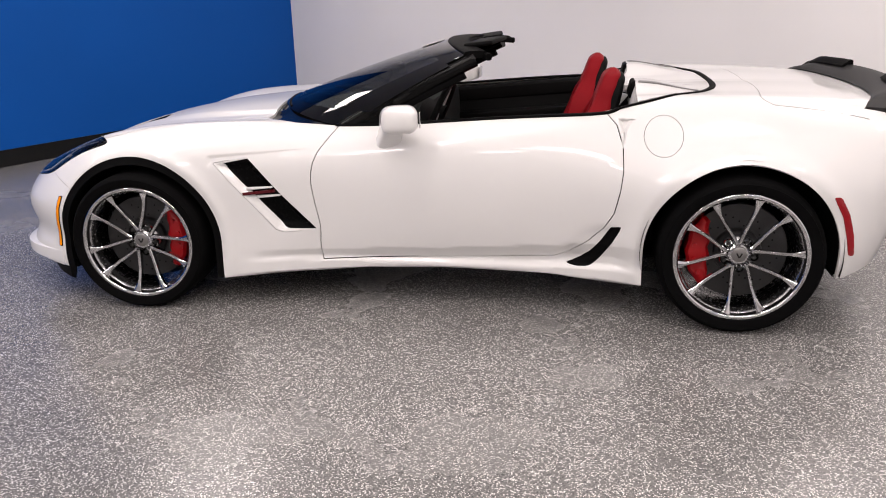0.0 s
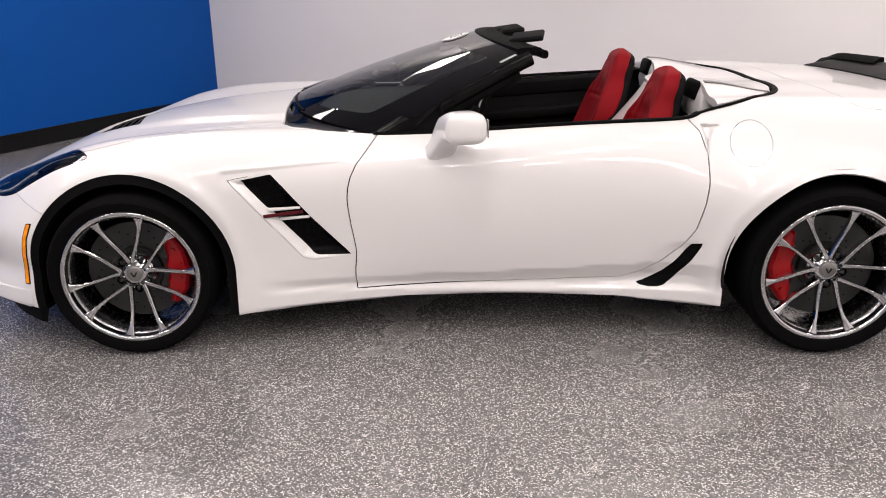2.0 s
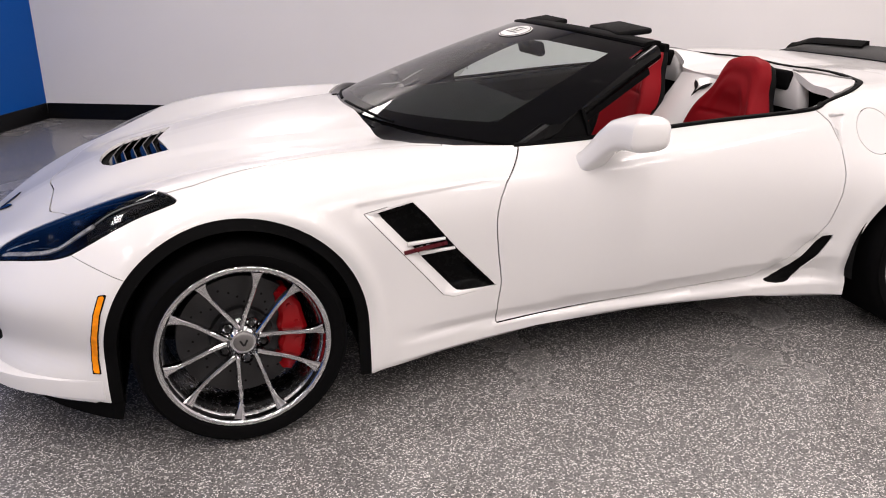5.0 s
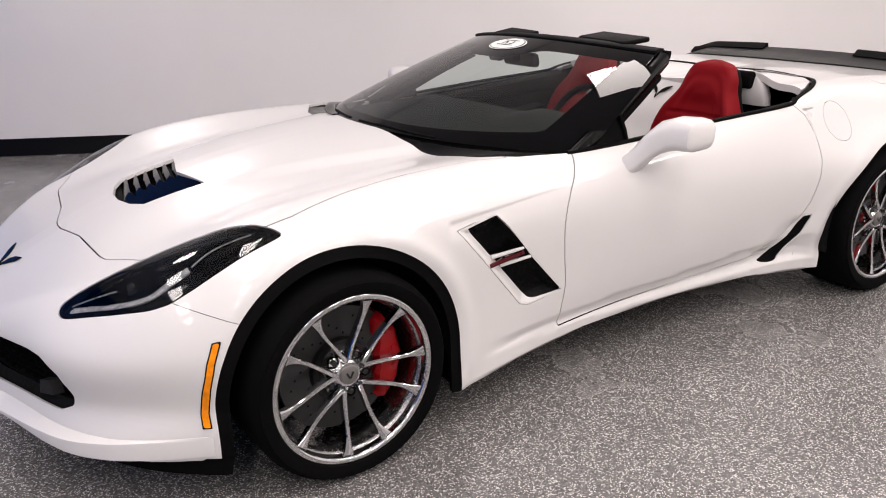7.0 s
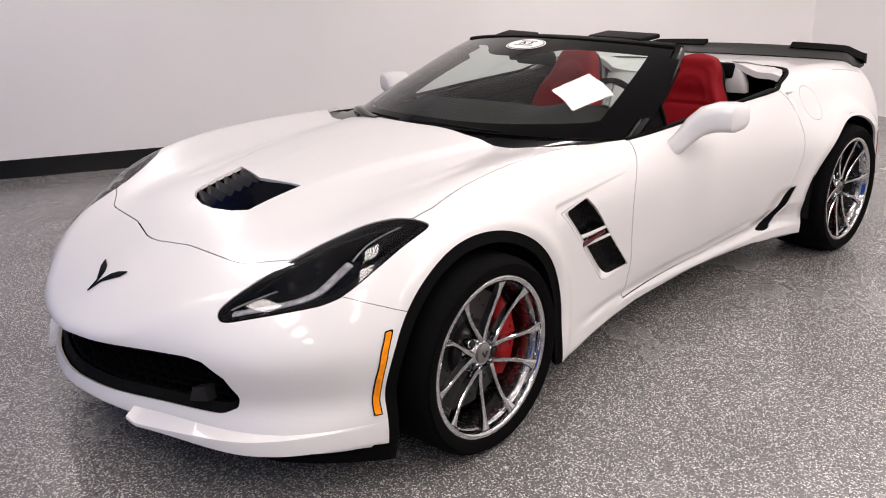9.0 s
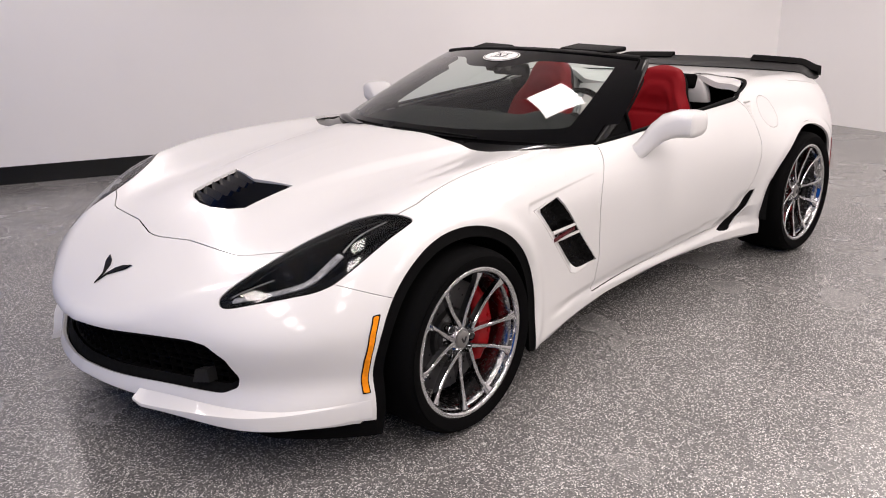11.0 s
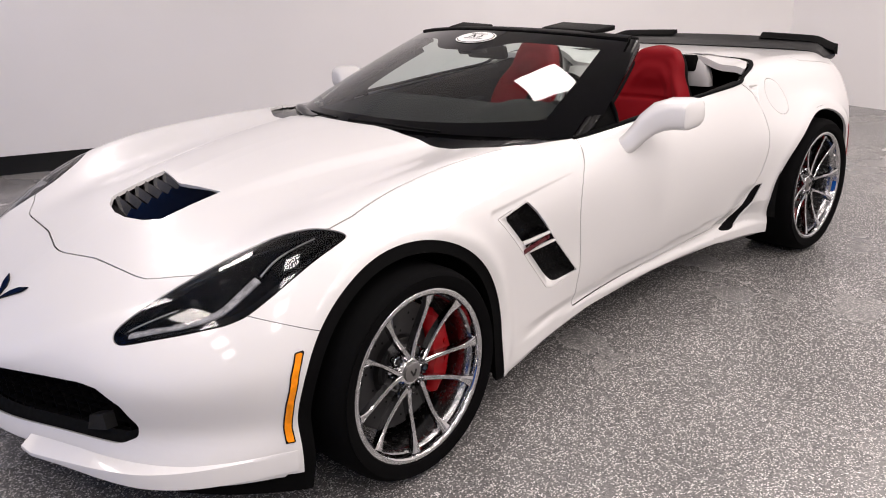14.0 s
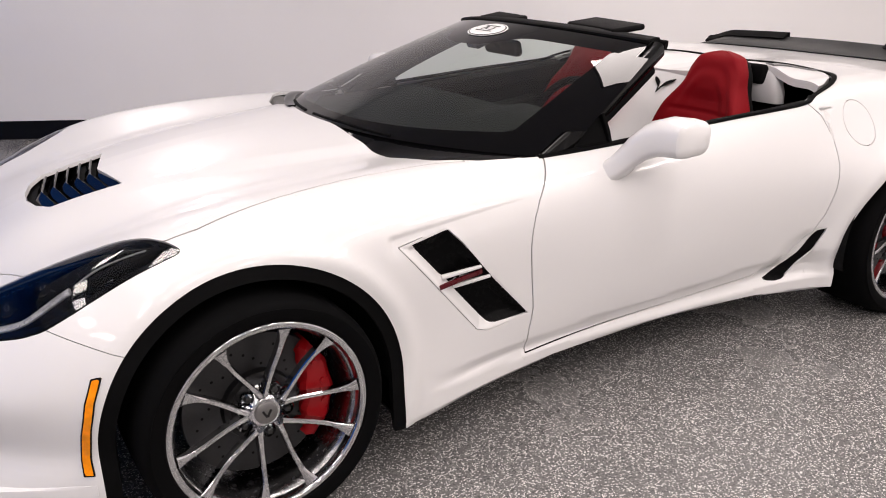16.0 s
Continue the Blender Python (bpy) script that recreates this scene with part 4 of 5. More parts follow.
# cowl between hood and glass
cx = [(0.512, -0.045), (0.512, 0.08), (0.519, 0.30), (0.532, 0.42), (0.543, 0.54), (0.61, 0.675), (0.74, 0.725), (0.93, 0.746)]
hx, hs = Spline(range(8), [q[0] for q in cx]), Spline(range(8), [q[1] for q in cx])
k = np.linspace(0, 7, 50)
front = on_body(hx(k) - 0.006, np.maximum(hs(k), -MID) + 0.0, -0.012)
back = screen(-np.clip((hs(k) + MID) / 0.787, 0, 1), np.full(50, 0.015), -0.004)
back[:, 2] -= 0.004
mid = (front + back) / 2 - (0, 0, 0.012)
rows = [front - (0, 0, 0.05), front, mid, back]
f = [(i * 50 + j, i * 50 + j + 1, (i + 1) * 50 + j + 1, (i + 1) * 50 + j) for i in range(3) for j in range(49)]
twin("cowl", (np.concatenate(rows), f), BLACK_GLOSS, label="black cowl panel below the windscreen")
c = np.linspace(0.24, 0.86, 41)
part("cowl_bar", sweep(screen(c, 0.004 + 0 * c, 0.002), 0.022, 0.003 + 0.021 * np.exp(-((np.abs(c) - 0.56) / 0.17) ** 2), n=14, power=3), BLACK_GLOSS, car, "black cowl cover under the wipers")
for y0, y1, x0 in ((-0.40, 0.02, 0.60), (0.10, 0.52, 0.56)):
    blade = [screen(np.array([(y - MID) / 0.79]), np.array([0.016 + 0.010 * (1 - abs(i - 4) / 4)]), -0.004)[0] for i, y in enumerate(np.linspace(y0, y1, 9))]
    wiper = part("wiper", sweep(blade, 0.007, 0.008, n=8), BLACK_MATTE, car, "black wiper arm parked on the cowl")

# belt trim and the dark line round the roof cover
bx = [(0.945, 0.750), (1.3, 0.756), (1.7, 0.762), (2.10, 0.770), (2.20, 0.752), (2.32, 0.723), (2.42, 0.673), (2.51, 0.586), (2.585, 0.46), (2.64, 0.285), (2.668, -0.045)]
tx, ts = Spline(range(11), [q[0] for q in bx]), Spline(range(11), [q[1] for q in bx])
k = np.linspace(0, 3.9, 50)
line = on_body(tx(k), ts(k) + 0.001, 0.002) + (0, 0.008, 0.001)
twin("belt_trim", sweep(line, 0.013, 0.007, n=10), BLACK_MATTE, label="black rubber strip along the door's top")
k = np.linspace(3.9, 10, 60)
line = on_body(tx(k), ts(k), 0.001)
twin("cover_seal", sweep(line, np.linspace(0.008, 0.015, 60), 0.005, n=10), BLACK_MATTE, label="dark grey seal round the roof cover")

# roof cover with two fairings behind the seats
def cover_field(p, grow=0.0):
    x, c = p[..., 0], np.abs(p[..., 1] - MID)
    rise = 0.052 * np.exp(-np.abs((c - 0.44) / 0.165) ** 4) * (1 - ramp(x, 2.28, 2.60))
    q = p.copy()
    q[..., 2] = p[..., 2] - rise
    return body_field(q, grow)


COVER = cut(half_body(cover_field, 0.012, 90, (2.16, 2.75)), inside(above(COCKPIT, 0.7), 0.015), lambda x, s, z: 2.275 - 0.085 * np.exp(-((s + MID) / 0.22) ** 6) - x, lambda x, s, z: 0.80 - z)
panel("roof_cover", COVER, WHITE, both="joined", label="white roof cover with two fairings", depth=0.03, field=cover_field)
for side in (-1, 1):
    # short silver hoop with a black pad set into its face and top
    loops = []
    for z, half, fore, aft in ((0.860, 0.150, 2.262, 2.33), (0.905, 0.148, 2.252, 2.33), (0.955, 0.128, 2.262, 2.33), (0.990, 0.104, 2.272, 2.325), (1.000, 0.092, 2.282, 2.318)):
        a = np.linspace(0, 2 * np.pi, 28, endpoint=False)
        u, w = np.sign(np.cos(a)) * np.abs(np.cos(a)) ** 0.45, np.sign(np.sin(a)) * np.abs(np.sin(a)) ** 0.45
        loops.append(np.stack([(fore + aft) / 2 + (aft - fore) / 2 * u, across(0.44, side) + half * w, np.full(28, z)], 1))
    hoop = part("roll_hoop", tube(None, loops), HOOP_GREY, car, "pale grey roll hoop with a black pad", sharp=0.8)
    pad = slab((0.05, 0.165, 0.080), pose(2.276, across(0.44, side), 0.968, 0, 12), 0.016, 3)
    part("hoop_pad", pad, BLACK_MATTE, hoop)
    spear = on_body(np.linspace(2.29, 2.55, 16), np.linspace(0.47, 0.50, 16), 0.002, cover_field)
    spear = spear if side < 0 else far(spear)
    part("fairing_strip", sweep(spear, np.linspace(0.024, 0.003, 16), 0.004, n=8), STRIP_GREY, car, "grey strip along the fairing")

# white fall between the seats, with its emblem
def fall(u, w):
    c = (u - 0.5) * (0.50 - 0.14 * w)
    x = 2.272 - 0.085 * np.exp(-(c / 0.22) ** 6) - 0.03 * w - 0.29 * w**1.15
    return x, MID + c, 0.936 - 0.36 * w - 0.02 * (2 * u - 1) ** 2


part("center_fall", patch(fall, 16, 16), WHITE, car, "white painted fall between the seats")


def emblem(name, at, turn, size, parent, material):
    """A plain pair of wing shapes that meet in a point."""
    bm = bmesh.new()
    for d in (-1, 1):
        shape = [(0.0, -0.42), (0.10, -0.10), (0.52, 0.22), (0.62, 0.40), (0.34, 0.30), (0.16, 0.16), (0.04, -0.10)]
        low = [bm.verts.new((d * a * size, b * size, 0.0)) for a, b in shape]
        high = [bm.verts.new((d * a * size * 0.96, b * size * 0.96, 0.004)) for a, b in shape]
        bm.faces.new(high if d > 0 else high[::-1])
        for i in range(len(shape)):
            j = (i + 1) % len(shape)
            bm.faces.new((low[i], low[j], high[j], high[i]))
    bmesh.ops.recalc_face_normals(bm, faces=bm.faces)
    ob = part(name, bm, material, parent, "small black winged emblem", sharp=0.3)
    ob.matrix_basis = Matrix.Translation(at) @ turn
    return ob


def facing(normal, up):
    n = Vector(normal).normalized()
    x = Vector(up).cross(n).normalized()
    y = n.cross(x)
    return Matrix((x, y, n)).transposed().to_4x4()


emblem("rear_emblem", (2.143, MID - 0.066, 0.882), facing((-0.72, 0, 0.69), (0.7, 0, 0.7)), 0.105, car, BLACK_GLOSS)
nose_at = shoot(body_field, np.array([[-0.60, MID, 0.38]]), np.array([[-0.745, 0.0, 0.667]]), 0.6)
nose_n = field_normals(nose_at)[0]
emblem("nose_emblem", tuple(nose_at[0] + nose_n * 0.001), facing(nose_n, (0.5, 0, 1)), 0.148, bumper_piece[0], BLACK_GLOSS)

# door mirrors
mirror_path = [(1.200, -0.775, 0.772), (1.203, -0.800, 0.784), (1.210, -0.822, 0.806), (1.222, -0.846, 0.838), (1.240, -0.872, 0.872), (1.264, -0.906, 0.900), (1.287, -0.95, 0.913), (1.300, -1.0, 0.915), (1.303, -1.022, 0.914), (1.304, -1.032, 0.913), (1.304, -1.039, 0.913), (1.304, -1.043, 0.913)]
v, f = sweep(mirror_path, (0.066, 0.062, 0.053, 0.050, 0.058, 0.072, 0.078, 0.077, 0.074, 0.066, 0.052, 0.030), (0.040, 0.039, 0.037, 0.038, 0.044, 0.053, 0.057, 0.057, 0.055, 0.049, 0.037, 0.020), n=32, power=3.4)
for housing, side in zip(twin("door_mirror", (v, f), WHITE, label="white door mirror on a curved arm"), (-1, 1)):
    part("mirror_glass", slab((0.004, 0.070, 0.066), pose(1.3785, MID + side * 1.002, 0.912, 0, 0, side * -8), 0.0015), CHROME, housing, "mirror glass facing backwards")
# small window post behind each pillar
twin("window_post", sweep([(1.235, -0.742, 0.835), (1.222, -0.735, 0.90), (1.205, -0.722, 0.955)], 0.012, 0.008, up=(1, 0, 0)), BLACK_MATTE, label="black window guide post")
v = np.array([(0.97, -0.742, 0.838), (1.24, -0.748, 0.846), (1.20, -0.715, 0.965), (0.98, -0.735, 0.850)])
v = np.concatenate([v, v + (0, 0.02, 0)])
twin("window_sail", (v, [(0, 1, 2, 3), (7, 6, 5, 4), (0, 4, 5, 1), (1, 5, 6, 2), (2, 6, 7, 3), (3, 7, 4, 0)]), BLACK_MATTE, label="black triangle at the mirror")

# cabin shell
bm = bmesh.new()
sides = [(0.62, 0.58, 0.70), (0.95, 0.70, 0.82), (2.30, 0.70, 0.86)]
near_lo = [bm.verts.new((x, across(c - 0.06, -1), 0.26)) for x, c, z in sides]
near_hi = [bm.verts.new((x, across(c + 0.06, -1), z)) for x, c, z in sides]
far_lo = [bm.verts.new((x, across(c - 0.06, 1), 0.26)) for x, c, z in sides]
far_hi = [bm.verts.new((x, across(c + 0.06, 1), z)) for x, c, z in sides]
for i in range(2):
    bm.faces.new((near_lo[i], near_lo[i + 1], near_hi[i + 1], near_hi[i]))
    bm.faces.new((far_lo[i], far_hi[i], far_hi[i + 1], far_lo[i + 1]))
    bm.faces.new((near_lo[i], far_lo[i], far_lo[i + 1], near_lo[i + 1]))
bm.faces.new((near_lo[0], near_hi[0], far_hi[0], far_lo[0]))
bm.faces.new((near_lo[2], far_lo[2], far_hi[2], near_hi[2]))
part("cabin_lining", bm, BLACK_LEATHER, car, "black cabin lining and carpet")
x = np.linspace(0.97, 2.2, 30)
rail_in = np.stack([x, np.full(30, -0.735), 0.770 + (x - 0.97) * 0.074], 1)
twin("door_card", sweep(rail_in, 0.045, 0.05, n=12), BLACK_LEATHER, label="black padded door lining")
arm = [(1.25, -0.66, 0.66), (1.5, -0.645, 0.68), (1.8, -0.645, 0.70), (2.0, -0.66, 0.72)]
twin("arm_rest", sweep(arm, 0.05, 0.03, n=12), BLACK_LEATHER, label="black door arm rest")


# dashboard
def dash(u, w):
    c = (u - 0.5) * 2
    hood = 0.035 * np.exp(-((c + 0.48) / 0.24) ** 4) * ramp(w, 0.35, 0.7)
    x = 0.62 + 0.22 * np.abs(c) ** 2.5 + (0.66 - 0.22 * np.abs(c) ** 2.5) * np.minimum(w / 0.75, 1) + 0.05 * np.maximum(w - 0.75, 0)
    z = 0.868 - 0.015 * np.abs(c) ** 2 - 0.012 * np.cos(3 * w) + hood - 1.2 * np.maximum(w - 0.75, 0)
    return x, MID + 0.70 * c, z


part("dashboard", patch(dash, 40, 28), DASH_LEATHER, car, "black leather dashboard with a hooded binnacle")
part("center_stack", sweep([(1.10, MID, 0.80), (1.30, MID, 0.68), (1.55, MID, 0.56), (2.1, MID, 0.55)], (0.12, 0.11, 0.10, 0.10), 0.08, n=14), BLACK_LEATHER, car, "black centre console")
part("gear_lever", sweep([(1.58, MID, 0.62), (1.57, MID, 0.70), (1.57, MID, 0.725)], (0.012, 0.016, 0.022), (0.012, 0.016, 0.022), up=(1, 0, 0)), SILVER, car, "silver gear lever")
ring_u = np.linspace(0, 2 * np.pi, 48, endpoint=False)
hub_m = pose(1.345, across(0.385, -1), 0.835, 0, -66, 0)
loops = []
for a in ring_u:
    q = np.linspace(0, 2 * np.pi, 10, endpoint=False)
    r = 0.178 + 0.015 * np.cos(q)
    loops.append(np.stack([r * np.cos(a), r * np.sin(a), 0.015 * np.sin(q)], 1))
v = np.concatenate(loops)
f = [(i * 10 + j, ((i + 1) % 48) * 10 + j, ((i + 1) % 48) * 10 + (j + 1) % 10, i * 10 + (j + 1) % 10) for i in range(48) for j in range(10)]
wheel_rim = part("steering_wheel", (v, f), BLACK_LEATHER, car, "black leather steering wheel")
wheel_rim.matrix_basis = hub_m
for a in (0, 180, 270):
    d = Vector((math.cos(math.radians(a)), math.sin(math.radians(a)), 0))
    part("wheel_spoke", sweep([tuple(d * 0.03), tuple(d * 0.10), tuple(d * 0.175)], (0.028, 0.018, 0.014), 0.009), SILVER, wheel_rim)
part("wheel_pad", lathe([(0.0, 0.03), (0.05, 0.026), (0.065, 0.01), (0.06, -0.02)], 24), BLACK_LEATHER, wheel_rim).rotation_euler.x = radians(90)


# ---- seats ----
def seat(side, reach, slide, lift):
    y0 = across(reach, side)
    z = 1 - (1 - np.linspace(0, 1, 84)) ** 1.9
    loops = []
    width = Spline((0, 0.25, 0.5, 0.66, 0.78, 0.88, 0.94, 0.98, 1.0), (0.205, 0.215, 0.222, 0.186, 0.147, 0.131, 0.110, 0.074, 0.022))
    deep = Spline((0, 0.3, 0.6, 0.8, 0.92, 0.98, 1.0), (0.075, 0.070, 0.060, 0.053, 0.045, 0.028, 0.008))
    a = np.linspace(0, 2 * np.pi, 96, endpoint=False)
    for t in z:
        h = 0.46 + 0.605 * t
        mid_x = 1.955 + 0.215 * t + 0.02 * np.sin(np.pi * t)
        w, d = width(t), deep(t)
        cx = np.sign(np.cos(a)) * np.abs(np.cos(a)) ** 0.62
        cy = np.sign(np.sin(a)) * np.abs(np.sin(a)) ** 0.62
        # side bolsters reach forward, the middle lies back
        bolster = 0.036 * np.abs(cx) ** 3 * (1 - ramp(t, 0.62, 0.82)) + 0.012 * np.abs(cx) ** 3
        # nested padded arches on the headrest, a fold below them
        arc = (np.abs(cx) ** 3 + max((t - 0.62) / 0.38, 0) ** 3) ** (1 / 3)
        pads = 0.0019 * np.cos(2 * np.pi * arc * 3.4) * ramp(arc, 0.30, 0.45) * ramp(t, 0.58, 0.64) * (1 - ramp(t, 0.86, 0.95)) - 0.007 * bump(t, 0.60, 0.012) * (np.abs(cx) < 0.8)
        x = mid_x + d * cy - np.where(cy < 0, bolster - 0.020 * (1 - cx**2) * (1 - ramp(t, 0.66, 0.80)) + pads, 0)
        loops.append(np.stack([x, y0 + w * cx, np.full(96, h)], 1))
    s = thing("car_seat", "bright red leather sports seat with a built-in headrest", "car seat", "seats of the car")
    part("backrest", tube(None, loops), RED_LEATHER, s, "red leather backrest with side bolsters", sharp=1.2)
    cush = []
    a = np.linspace(0, 2 * np.pi, 40, endpoint=False)
    for t in np.linspace(0, 1, 14):
        x = 1.42 + 0.56 * t
        w = 0.21 + 0.03 * np.sin(np.pi * t)
        cx = np.sign(np.cos(a)) * np.abs(np.cos(a)) ** 0.6
        cy = np.sign(np.sin(a)) * np.abs(np.sin(a)) ** 0.6
        zz = 0.47 - 0.05 * t + 0.075 * cy * (0.6 + 0.4 * np.sin(np.pi * min(t + 0.2, 1))) + np.where(cy > 0, 0.06 * np.abs(cx) ** 3, 0)
        cush.append(np.stack([np.full(40, x), y0 + w * cx, zz], 1))
    part("cushion", tube(None, cush), RED_LEATHER, s, "red leather seat cushion", sharp=1.2)
    shell = [np.stack([l[:, 0] * 0 + (l[:, 0] - l[:, 0].mean()) * 0.62 + l[:, 0].mean() + 0.036, (l[:, 1] - y0) * 1.015 + y0, l[:, 2] - 0.02], 1) for l in loops[:-2]]
    part("seat_shell", tube(None, shell), BLACK_LEATHER, s, "black back of the seat", sharp=1.2)
    for k in (-1, 1):
        part("belt_slot", slab((0.05, 0.030, 0.055), pose(2.128, y0 + k * 0.128, 0.872, 0, 18), 0.012), BLACK_LEATHER, s)
    part("seat_rail", slab((0.5, 0.34, 0.12), pose(1.72, y0, 0.32), 0.01), BLACK_MATTE, s)
    s.location = (slide, 0, lift)
    return s


seat(-1, 0.373, 0.012, -0.008)
seat(1, 0.345, -0.052, 0.006)

# ---- spoiler ----
c = np.linspace(-0.755, 0.755, 45)
loops = []
for k in c:
    back = 3.435 - 0.10 * (k / 0.75) ** 2
    lead = back - 0.115 - 0.05 * (abs(k) / 0.75) ** 8
    top = 1.000 - 0.012 * (k / 0.75) ** 2
    y = MID + k
    deck = on_body(np.array([back - 0.06]), np.array([abs(k) - MID]))[0, 2]
    top += (deck + 0.022 - top) * ramp(abs(k), 0.62, 0.755)
    loops.append(np.array([(lead, y, deck + 0.012), (lead + 0.02, y, deck + 0.026), (back - 0.02, y, top), (back, y, top + 0.002), (back + 0.006, y, top - 0.008), (back + 0.002, y, deck + 0.010), (back - 0.03, y, deck + 0.002), (lead + 0.02, y, deck + 0.002)]))
spoiler = part("spoiler", tube(None, loops), CARBON, car, "dark grey rear spoiler with raised outer blades")
for side in (-1, 1):
    k = np.linspace(0.29, 0.765, 20) * side
    loops = []
    for q in k:
        back = 3.437 - 0.10 * (q / 0.75) ** 2
        top = 1.002 - 0.012 * (q / 0.75) ** 2 - 0.034 * ramp(abs(q), 0.62, 0.765)
        loops.append(np.array([(back - 0.05, MID + q, top - 0.006), (back - 0.012, MID + q, top + 0.022), (back + 0.004, MID + q, top + 0.023), (back + 0.010, MID + q, top - 0.035)]))
    part("spoiler_blade", tube(None, loops), BLACK_MATTE, spoiler, "raised black outer blade")

# ---- lamps, vents and grille ----
bowl_field = lambda p: body_field(p, -0.055)
lens_skin = cut(finer(finer(HALF, lamp_test, 0.014), lamp_test, 0.006), inside(lamp_test, 0.001))
lenses = panel("headlamp", lens_skin, LENS, depth=0.0005, label="clear headlamp lens over a black housing")
bowl = cut(finer(finer(half_body(bowl_field, 0.02, 110), lamp_test, 0.03), lamp_test, 0.012), inside(lamp_test, -0.002), lambda x, s, z: 0.45 - z)
for ob, owner in zip(panel("lamp_housing", bowl, BLACK_GLOSS, depth=-0.046, field=bowl_field), lenses):
    ob.parent = owner
    owner.visible_shadow = False
gasket = cut(finer(finer(HALF, lamp_test, 0.016), lamp_test, 0.008), inside(lamp_test, -0.0005), outside(lamp_test, -0.010))
for ob, owner in zip(panel("lamp_gasket", gasket, BLACK_INSERT, lift=-0.003, depth=0.008, label="black edge round the lens"), lenses):
    ob.parent = owner


def lamp_path(points, lift):
    q = np.array(points)
    k = np.linspace(0, len(q) - 1, 26)
    return on_body(Spline(range(len(q)), q[:, 0])(k), Spline(range(len(q)), q[:, 1])(k), lift)


for points, w, h, material, name, lift in (
        (((-0.690, 0.596), (-0.650, 0.640), (-0.602, 0.690), (-0.563, 0.724), (-0.522, 0.753), (-0.486, 0.766), (-0.446, 0.772), (-0.405, 0.776)), 0.017, 0.006, LED_LENS, "led_block", -0.014),
        (((-0.690, 0.580), (-0.655, 0.605), (-0.618, 0.632), (-0.580, 0.660)), 0.0022, 0.002, SILVER, "lamp_trim", -0.012),
        (((-0.600, 0.592), (-0.500, 0.625), (-0.400, 0.668), (-0.300, 0.740), (-0.215, 0.792)), 0.0020, 0.002, CARBON, "lamp_trim", -0.008),
        (((-0.395, 0.778), (-0.350, 0.772), (-0.300, 0.775), (-0.225, 0.790)), 0.0028, 0.002, SILVER, "lamp_trim", -0.010),
        (((-0.36, 0.790), (-0.30, 0.795), (-0.24, 0.795), (-0.18, 0.800)), 0.020, 0.012, BLACK_MATTE, "lamp_grid", -0.022)):
    path = lamp_path(points, lift)
    # the light guide is a row of short blocks, the trims run through
    for piece in ([path[i:i + 2] * 0.97 + path[i:i + 2].mean(0) * 0.03 for i in range(25)] if name == "led_block" else [path]):
        v, f = sweep(piece, w, h, n=10)
        for (vv, ff), owner in zip(((v, f), (far(v), [q[::-1] for q in f])), lenses):
            part(name, (vv, ff), material, owner)
for x, s in ((-0.545, 0.675), (-0.46, 0.690)):
    at = on_body(np.array([x]), np.array([s]), -0.034)[0]
    for owner, p in zip(lenses, (at, far(at))):
        bm = bmesh.new()
        bmesh.ops.create_uvsphere(bm, u_segments=24, v_segments=14, radius=0.026, matrix=Matrix.Translation(p))
        part("projector", bm, BLACK_GLOSS, owner)
        bm = bmesh.new()
        bmesh.ops.create_cone(bm, segments=28, radius1=0.034, radius2=0.034, depth=0.012, matrix=Matrix.Translation(p) @ facing((-0.75, -0.2 if p is at else 0.2, 0.5), (0, 0, 1)))
        part("projector_ring", bm, BLACK_GLOSS, owner)

# hood vent: a black tray with slanted louvres
tray_field = lambda p: body_field(p, -0.045)
tray = cut(joined(half_body(tray_field, 0.02, 60, (-0.55, 0.0))), lambda x, s, z: np.where(z > 0.5, HOOD_VENT(x, np.abs(s)) - 0.012, 1.0))
panel("vent_tray", tray, DARK, both=False, depth=-0.045, field=tray_field)
for k in range(6):
    x = -0.412 + 0.036 * k
    c = np.linspace(-0.20, 0.20, 25)
    low, high = [], []
    for q in c:
        bend = 0.14 * abs(q)
        top = on_body(np.array([x + 0.015 + bend]), np.array([-q]))[0, 2]
        low.append((x - 0.014 + bend, q, top - 0.042))
        high.append((x + 0.018 + bend, q, top - 0.006))
    v = np.array(low + high)
    v = np.concatenate([v, v + (0.004, 0, -0.002)])
    n = len(c)
    f = [(i, i + 1, n + i + 1, n + i) for i in range(n - 1)] + [(3 * n + i, 3 * n + i + 1, 2 * n + i + 1, 2 * n + i) for i in range(n - 1)] + [(n + i, n + i + 1, 3 * n + i + 1, 3 * n + i) for i in range(n - 1)]
    part("louvre", (v, f), BLACK_GLOSS, car, "glossy black louvre of the hood vent")

# fender badge with plain light bars between two white lips
def on_flank(a, b, n, lift):
    k = np.linspace(0, 1, n)
    start = np.stack([a[0] + (b[0] - a[0]) * k, np.full(n, -0.6), a[1] + (b[1] - a[1]) * k], 1)
    p = shoot(body_field, start[[0, -1]], np.broadcast_to((0.0, -1.0, 0.0), (2, 3)), 0.6)
    out = (0.0, -lift, 0.0)
    return p[0] + (p[1] - p[0]) * k[:, None] + out


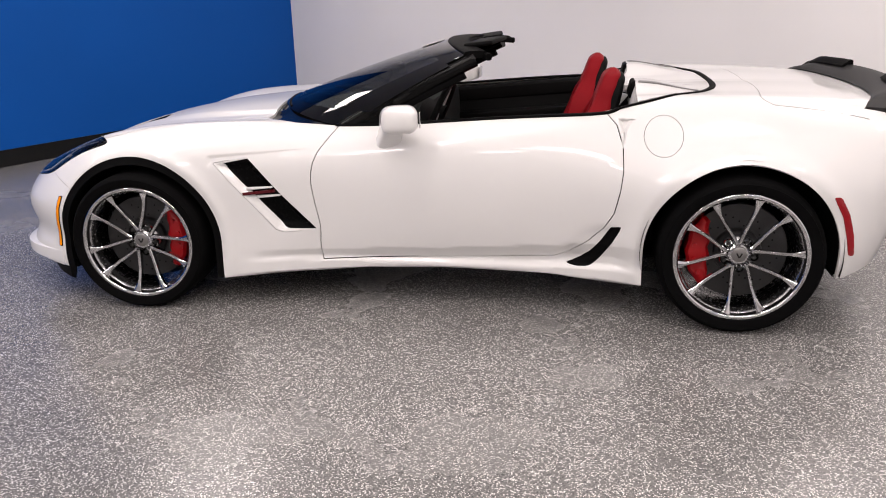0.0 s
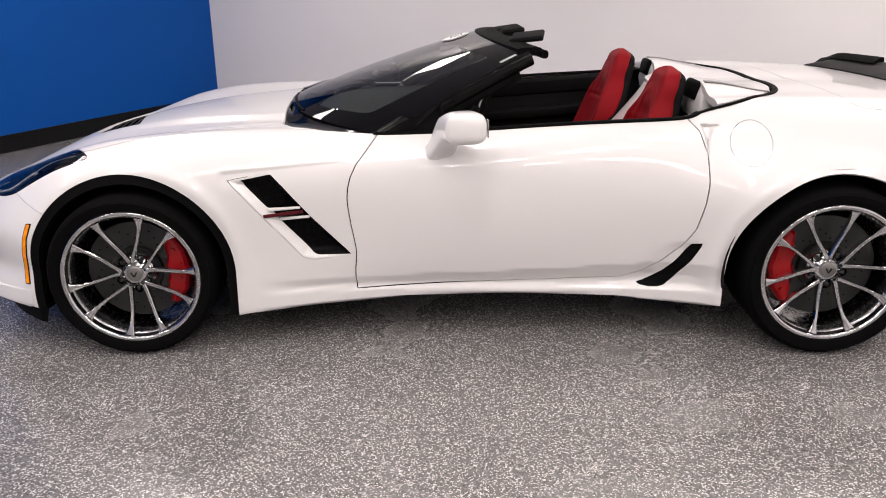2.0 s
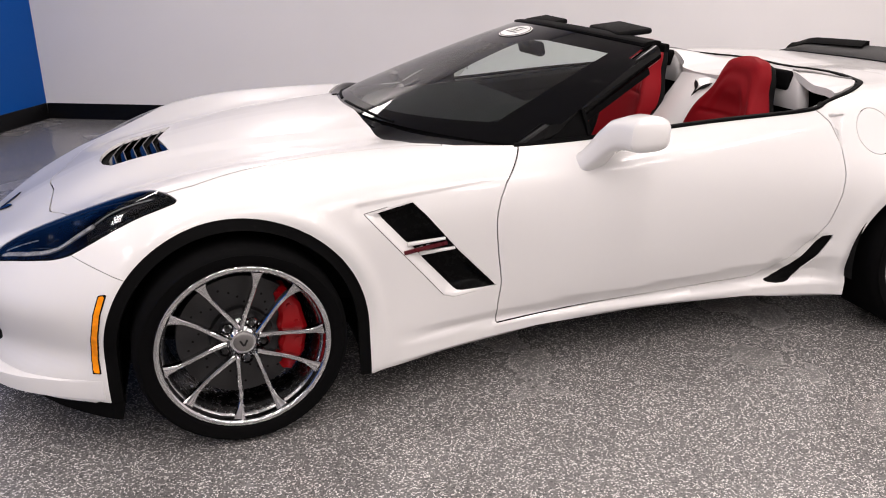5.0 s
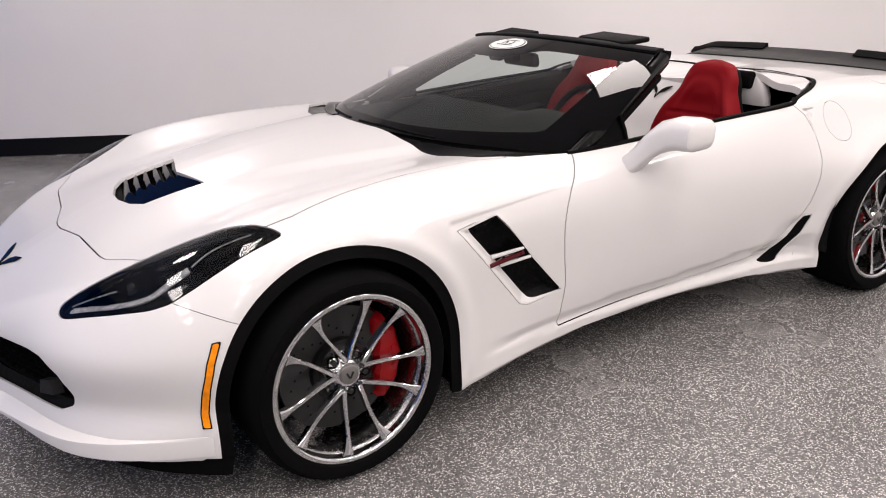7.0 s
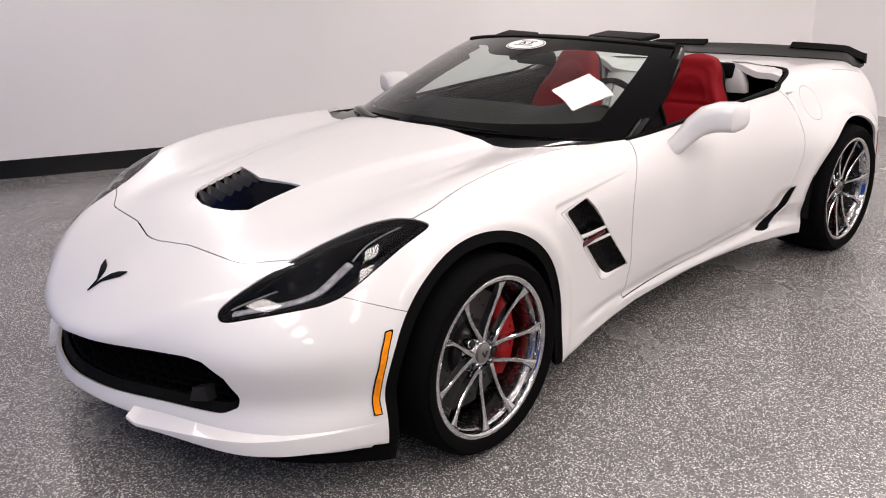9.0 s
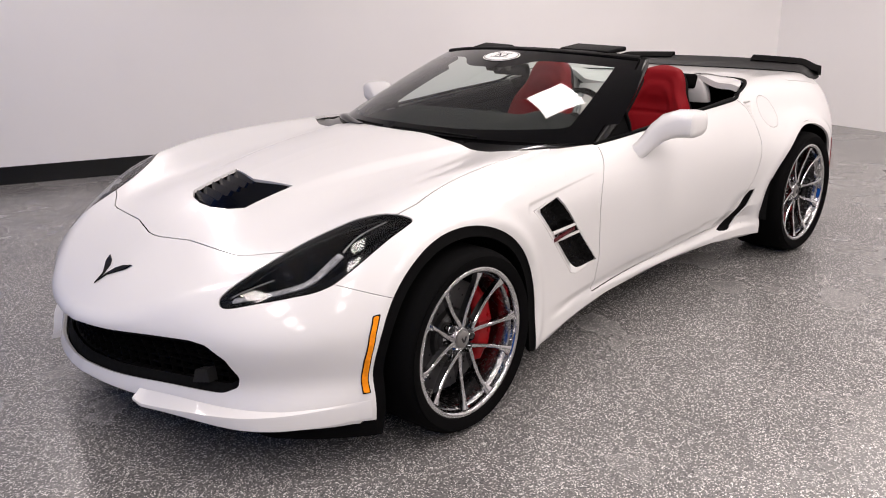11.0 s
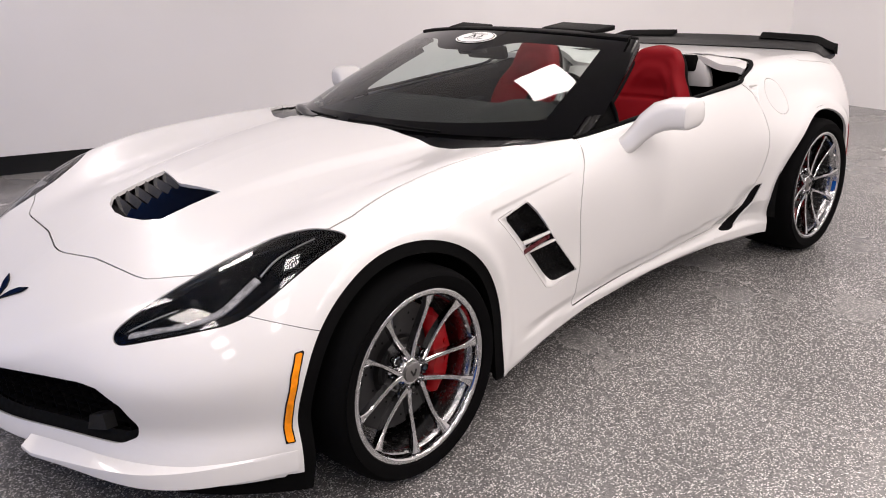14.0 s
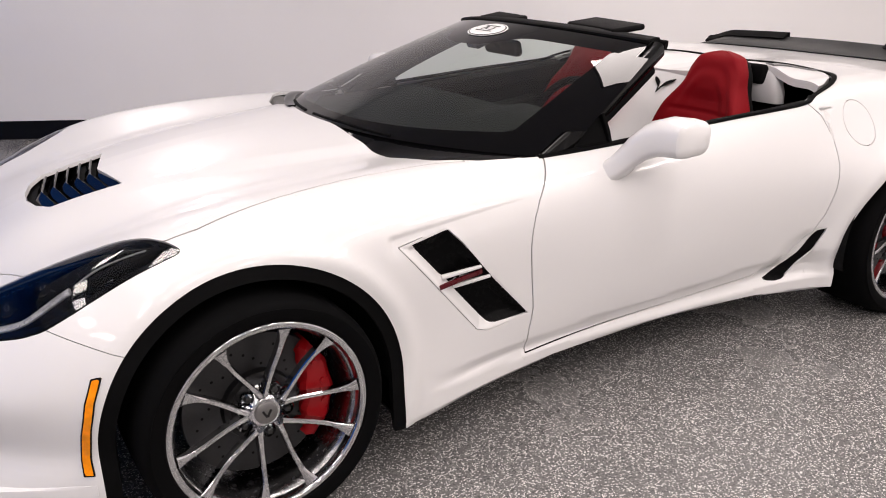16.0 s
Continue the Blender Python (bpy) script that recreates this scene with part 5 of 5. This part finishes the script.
badges = twin("fender_badge", sweep(on_flank((0.522, 0.556), (0.672, 0.571), 14, -0.001), 0.0068, 0.004, up=(0, -1, 0), n=10, power=6), BADGE_RED, label="narrow dark red badge with light bars")
for a, b in (((0.540, 0.5585), (0.592, 0.5637)), ((0.604, 0.5650), (0.662, 0.5705))):
    v, f = sweep(on_flank(a, b, 8, 0.0035), 0.0020, 0.0012, up=(0, -1, 0), n=6)
    part("badge_bar", (v, f), SILVER, badges[0]), part("badge_bar", (far(v), [q[::-1] for q in f]), SILVER, badges[1])
k = np.linspace(0, 1, 14)
for a, b in (((0.538, 0.5785), (0.664, 0.590)), ((0.580, 0.5395), (0.698, 0.5525))):
    twin("vent_lip", sweep(on_flank(a, b, 14, 0.0015), 0.0075 - 0.003 * k, 0.006, up=(0, -1, 0), n=10), WHITE, label="white lip across the fender vent")

# grille: dark back, mesh of bars, side vane
def grille_sheet(depth):
    def corner(u, w):
        c = (u - 0.5) * 2 * 0.74
        z = 0.26 + 0.22 * w
        return NOSE(z) + SWEEP(np.maximum(np.abs(c) - MID, 0)) + depth, MID + c, z
    return corner


part("grille_back", patch(grille_sheet(0.11), 40, 8), DARK, car, "dark grille backing")
for k in range(7):
    w = 0.10 + 0.13 * k
    u_ = np.linspace(0.06, 0.94, 60)
    path = np.stack(grille_sheet(0.055)(u_, np.full(60, w)), 1)
    part("grille_bar", sweep(path, 0.012, 0.0028, n=6), BLACK_MATTE, car, "thin black grille bar")
for k in range(30):
    path = np.stack(grille_sheet(0.055)(np.full(5, 0.08 + 0.84 * k / 29), np.linspace(0.02, 0.98, 5)), 1)
    part("grille_rib", sweep(path, 0.003, 0.010, up=(1, 0, 0), n=6), BLACK_MATTE, car)
for side in (-1, 1):
    v = np.array([(x + deep, across(c, side), z) for deep in (0.0, 0.03) for x, c, z in ((-0.800, 0.530, 0.318), (-0.770, 0.585, 0.325), (-0.772, 0.580, 0.372), (-0.795, 0.550, 0.368))])
    part("duct_vane", (v, [(0, 1, 2, 3), (4, 7, 6, 5), (0, 3, 7, 4), (1, 5, 6, 2), (3, 2, 6, 7), (0, 4, 5, 1)]), CARBON, car, "dark grey duct vane in the grille")

# lower lip along the bumper's outline, and dark air dam
turn = np.radians(np.linspace(10, 92, 80))


def hem_line(z):
    start = np.stack([np.full(80, -0.42), np.full(80, MID), np.broadcast_to(z, 80)], 1)
    p = shoot(body_field, start, np.stack([-np.cos(turn), -np.sin(turn), 0 * turn], 1), 1.2)
    n = field_normals(p)
    n[:, 2] = 0
    return p, n / np.linalg.norm(n, axis=1, keepdims=True)


edge_at, edge_n = hem_line(0.262)
reach = MID - edge_at[:, 1]
base_z = 0.224 - 0.026 * ramp(reach, 0.5, 0.93) + 0.016 * (1 - ramp(reach, 0.345, 0.38))
crease_z = base_z + 0.014 + 0.046 * ramp(reach, 0.38, 0.94)
top_z = np.maximum(0.270 - 0.012 * ramp(reach, 0.5, 0.95), crease_z + 0.004)
top_at, _ = hem_line(top_z)
loops = []
for p, n, t, q, z0, zc, z1 in zip(edge_at, edge_n, top_at, reach, base_z, crease_z, top_z):
    if q > 0.345 and p[0] < -0.404:
        out = 0.034 * (1 - ramp(q, 0.70, 0.95)) + 0.0008
        loops.append(np.array([(*(t - n * 0.03)[:2], z1), (*(t + n * 0.0005)[:2], z1), (*(p + n * out)[:2], zc), (*(p + n * (out + 0.001))[:2], zc - 0.005), (*(p + n * out)[:2], z0 + 0.003), (*(p + n * (out - 0.006))[:2], z0), (*(p - n * 0.07)[:2], z0 + 0.002)]))
twin("splitter", tube(None, loops), WHITE, label="white splitter lip under the bumper", sharp=0.5)
for side in (-1, 1):
    dam = []
    for q in np.linspace(0.60, 0.95, 24):
        fx = float(NOSE(0.24) + SWEEP(q - MID)) + 0.095
        dam.append(np.array([(fx, MID + side * q, 0.205), (fx - 0.003, MID + side * q, 0.128 + 0.03 * (1 - ramp(q, 0.60, 0.72))), (fx + 0.02, MID + side * q, 0.122 + 0.03 * (1 - ramp(q, 0.60, 0.72))), (fx + 0.04, MID + side * q, 0.205)]))
    part("air_dam", tube(None, dam), BLACK_MATTE, car, "black rubber air dam below the bumper")
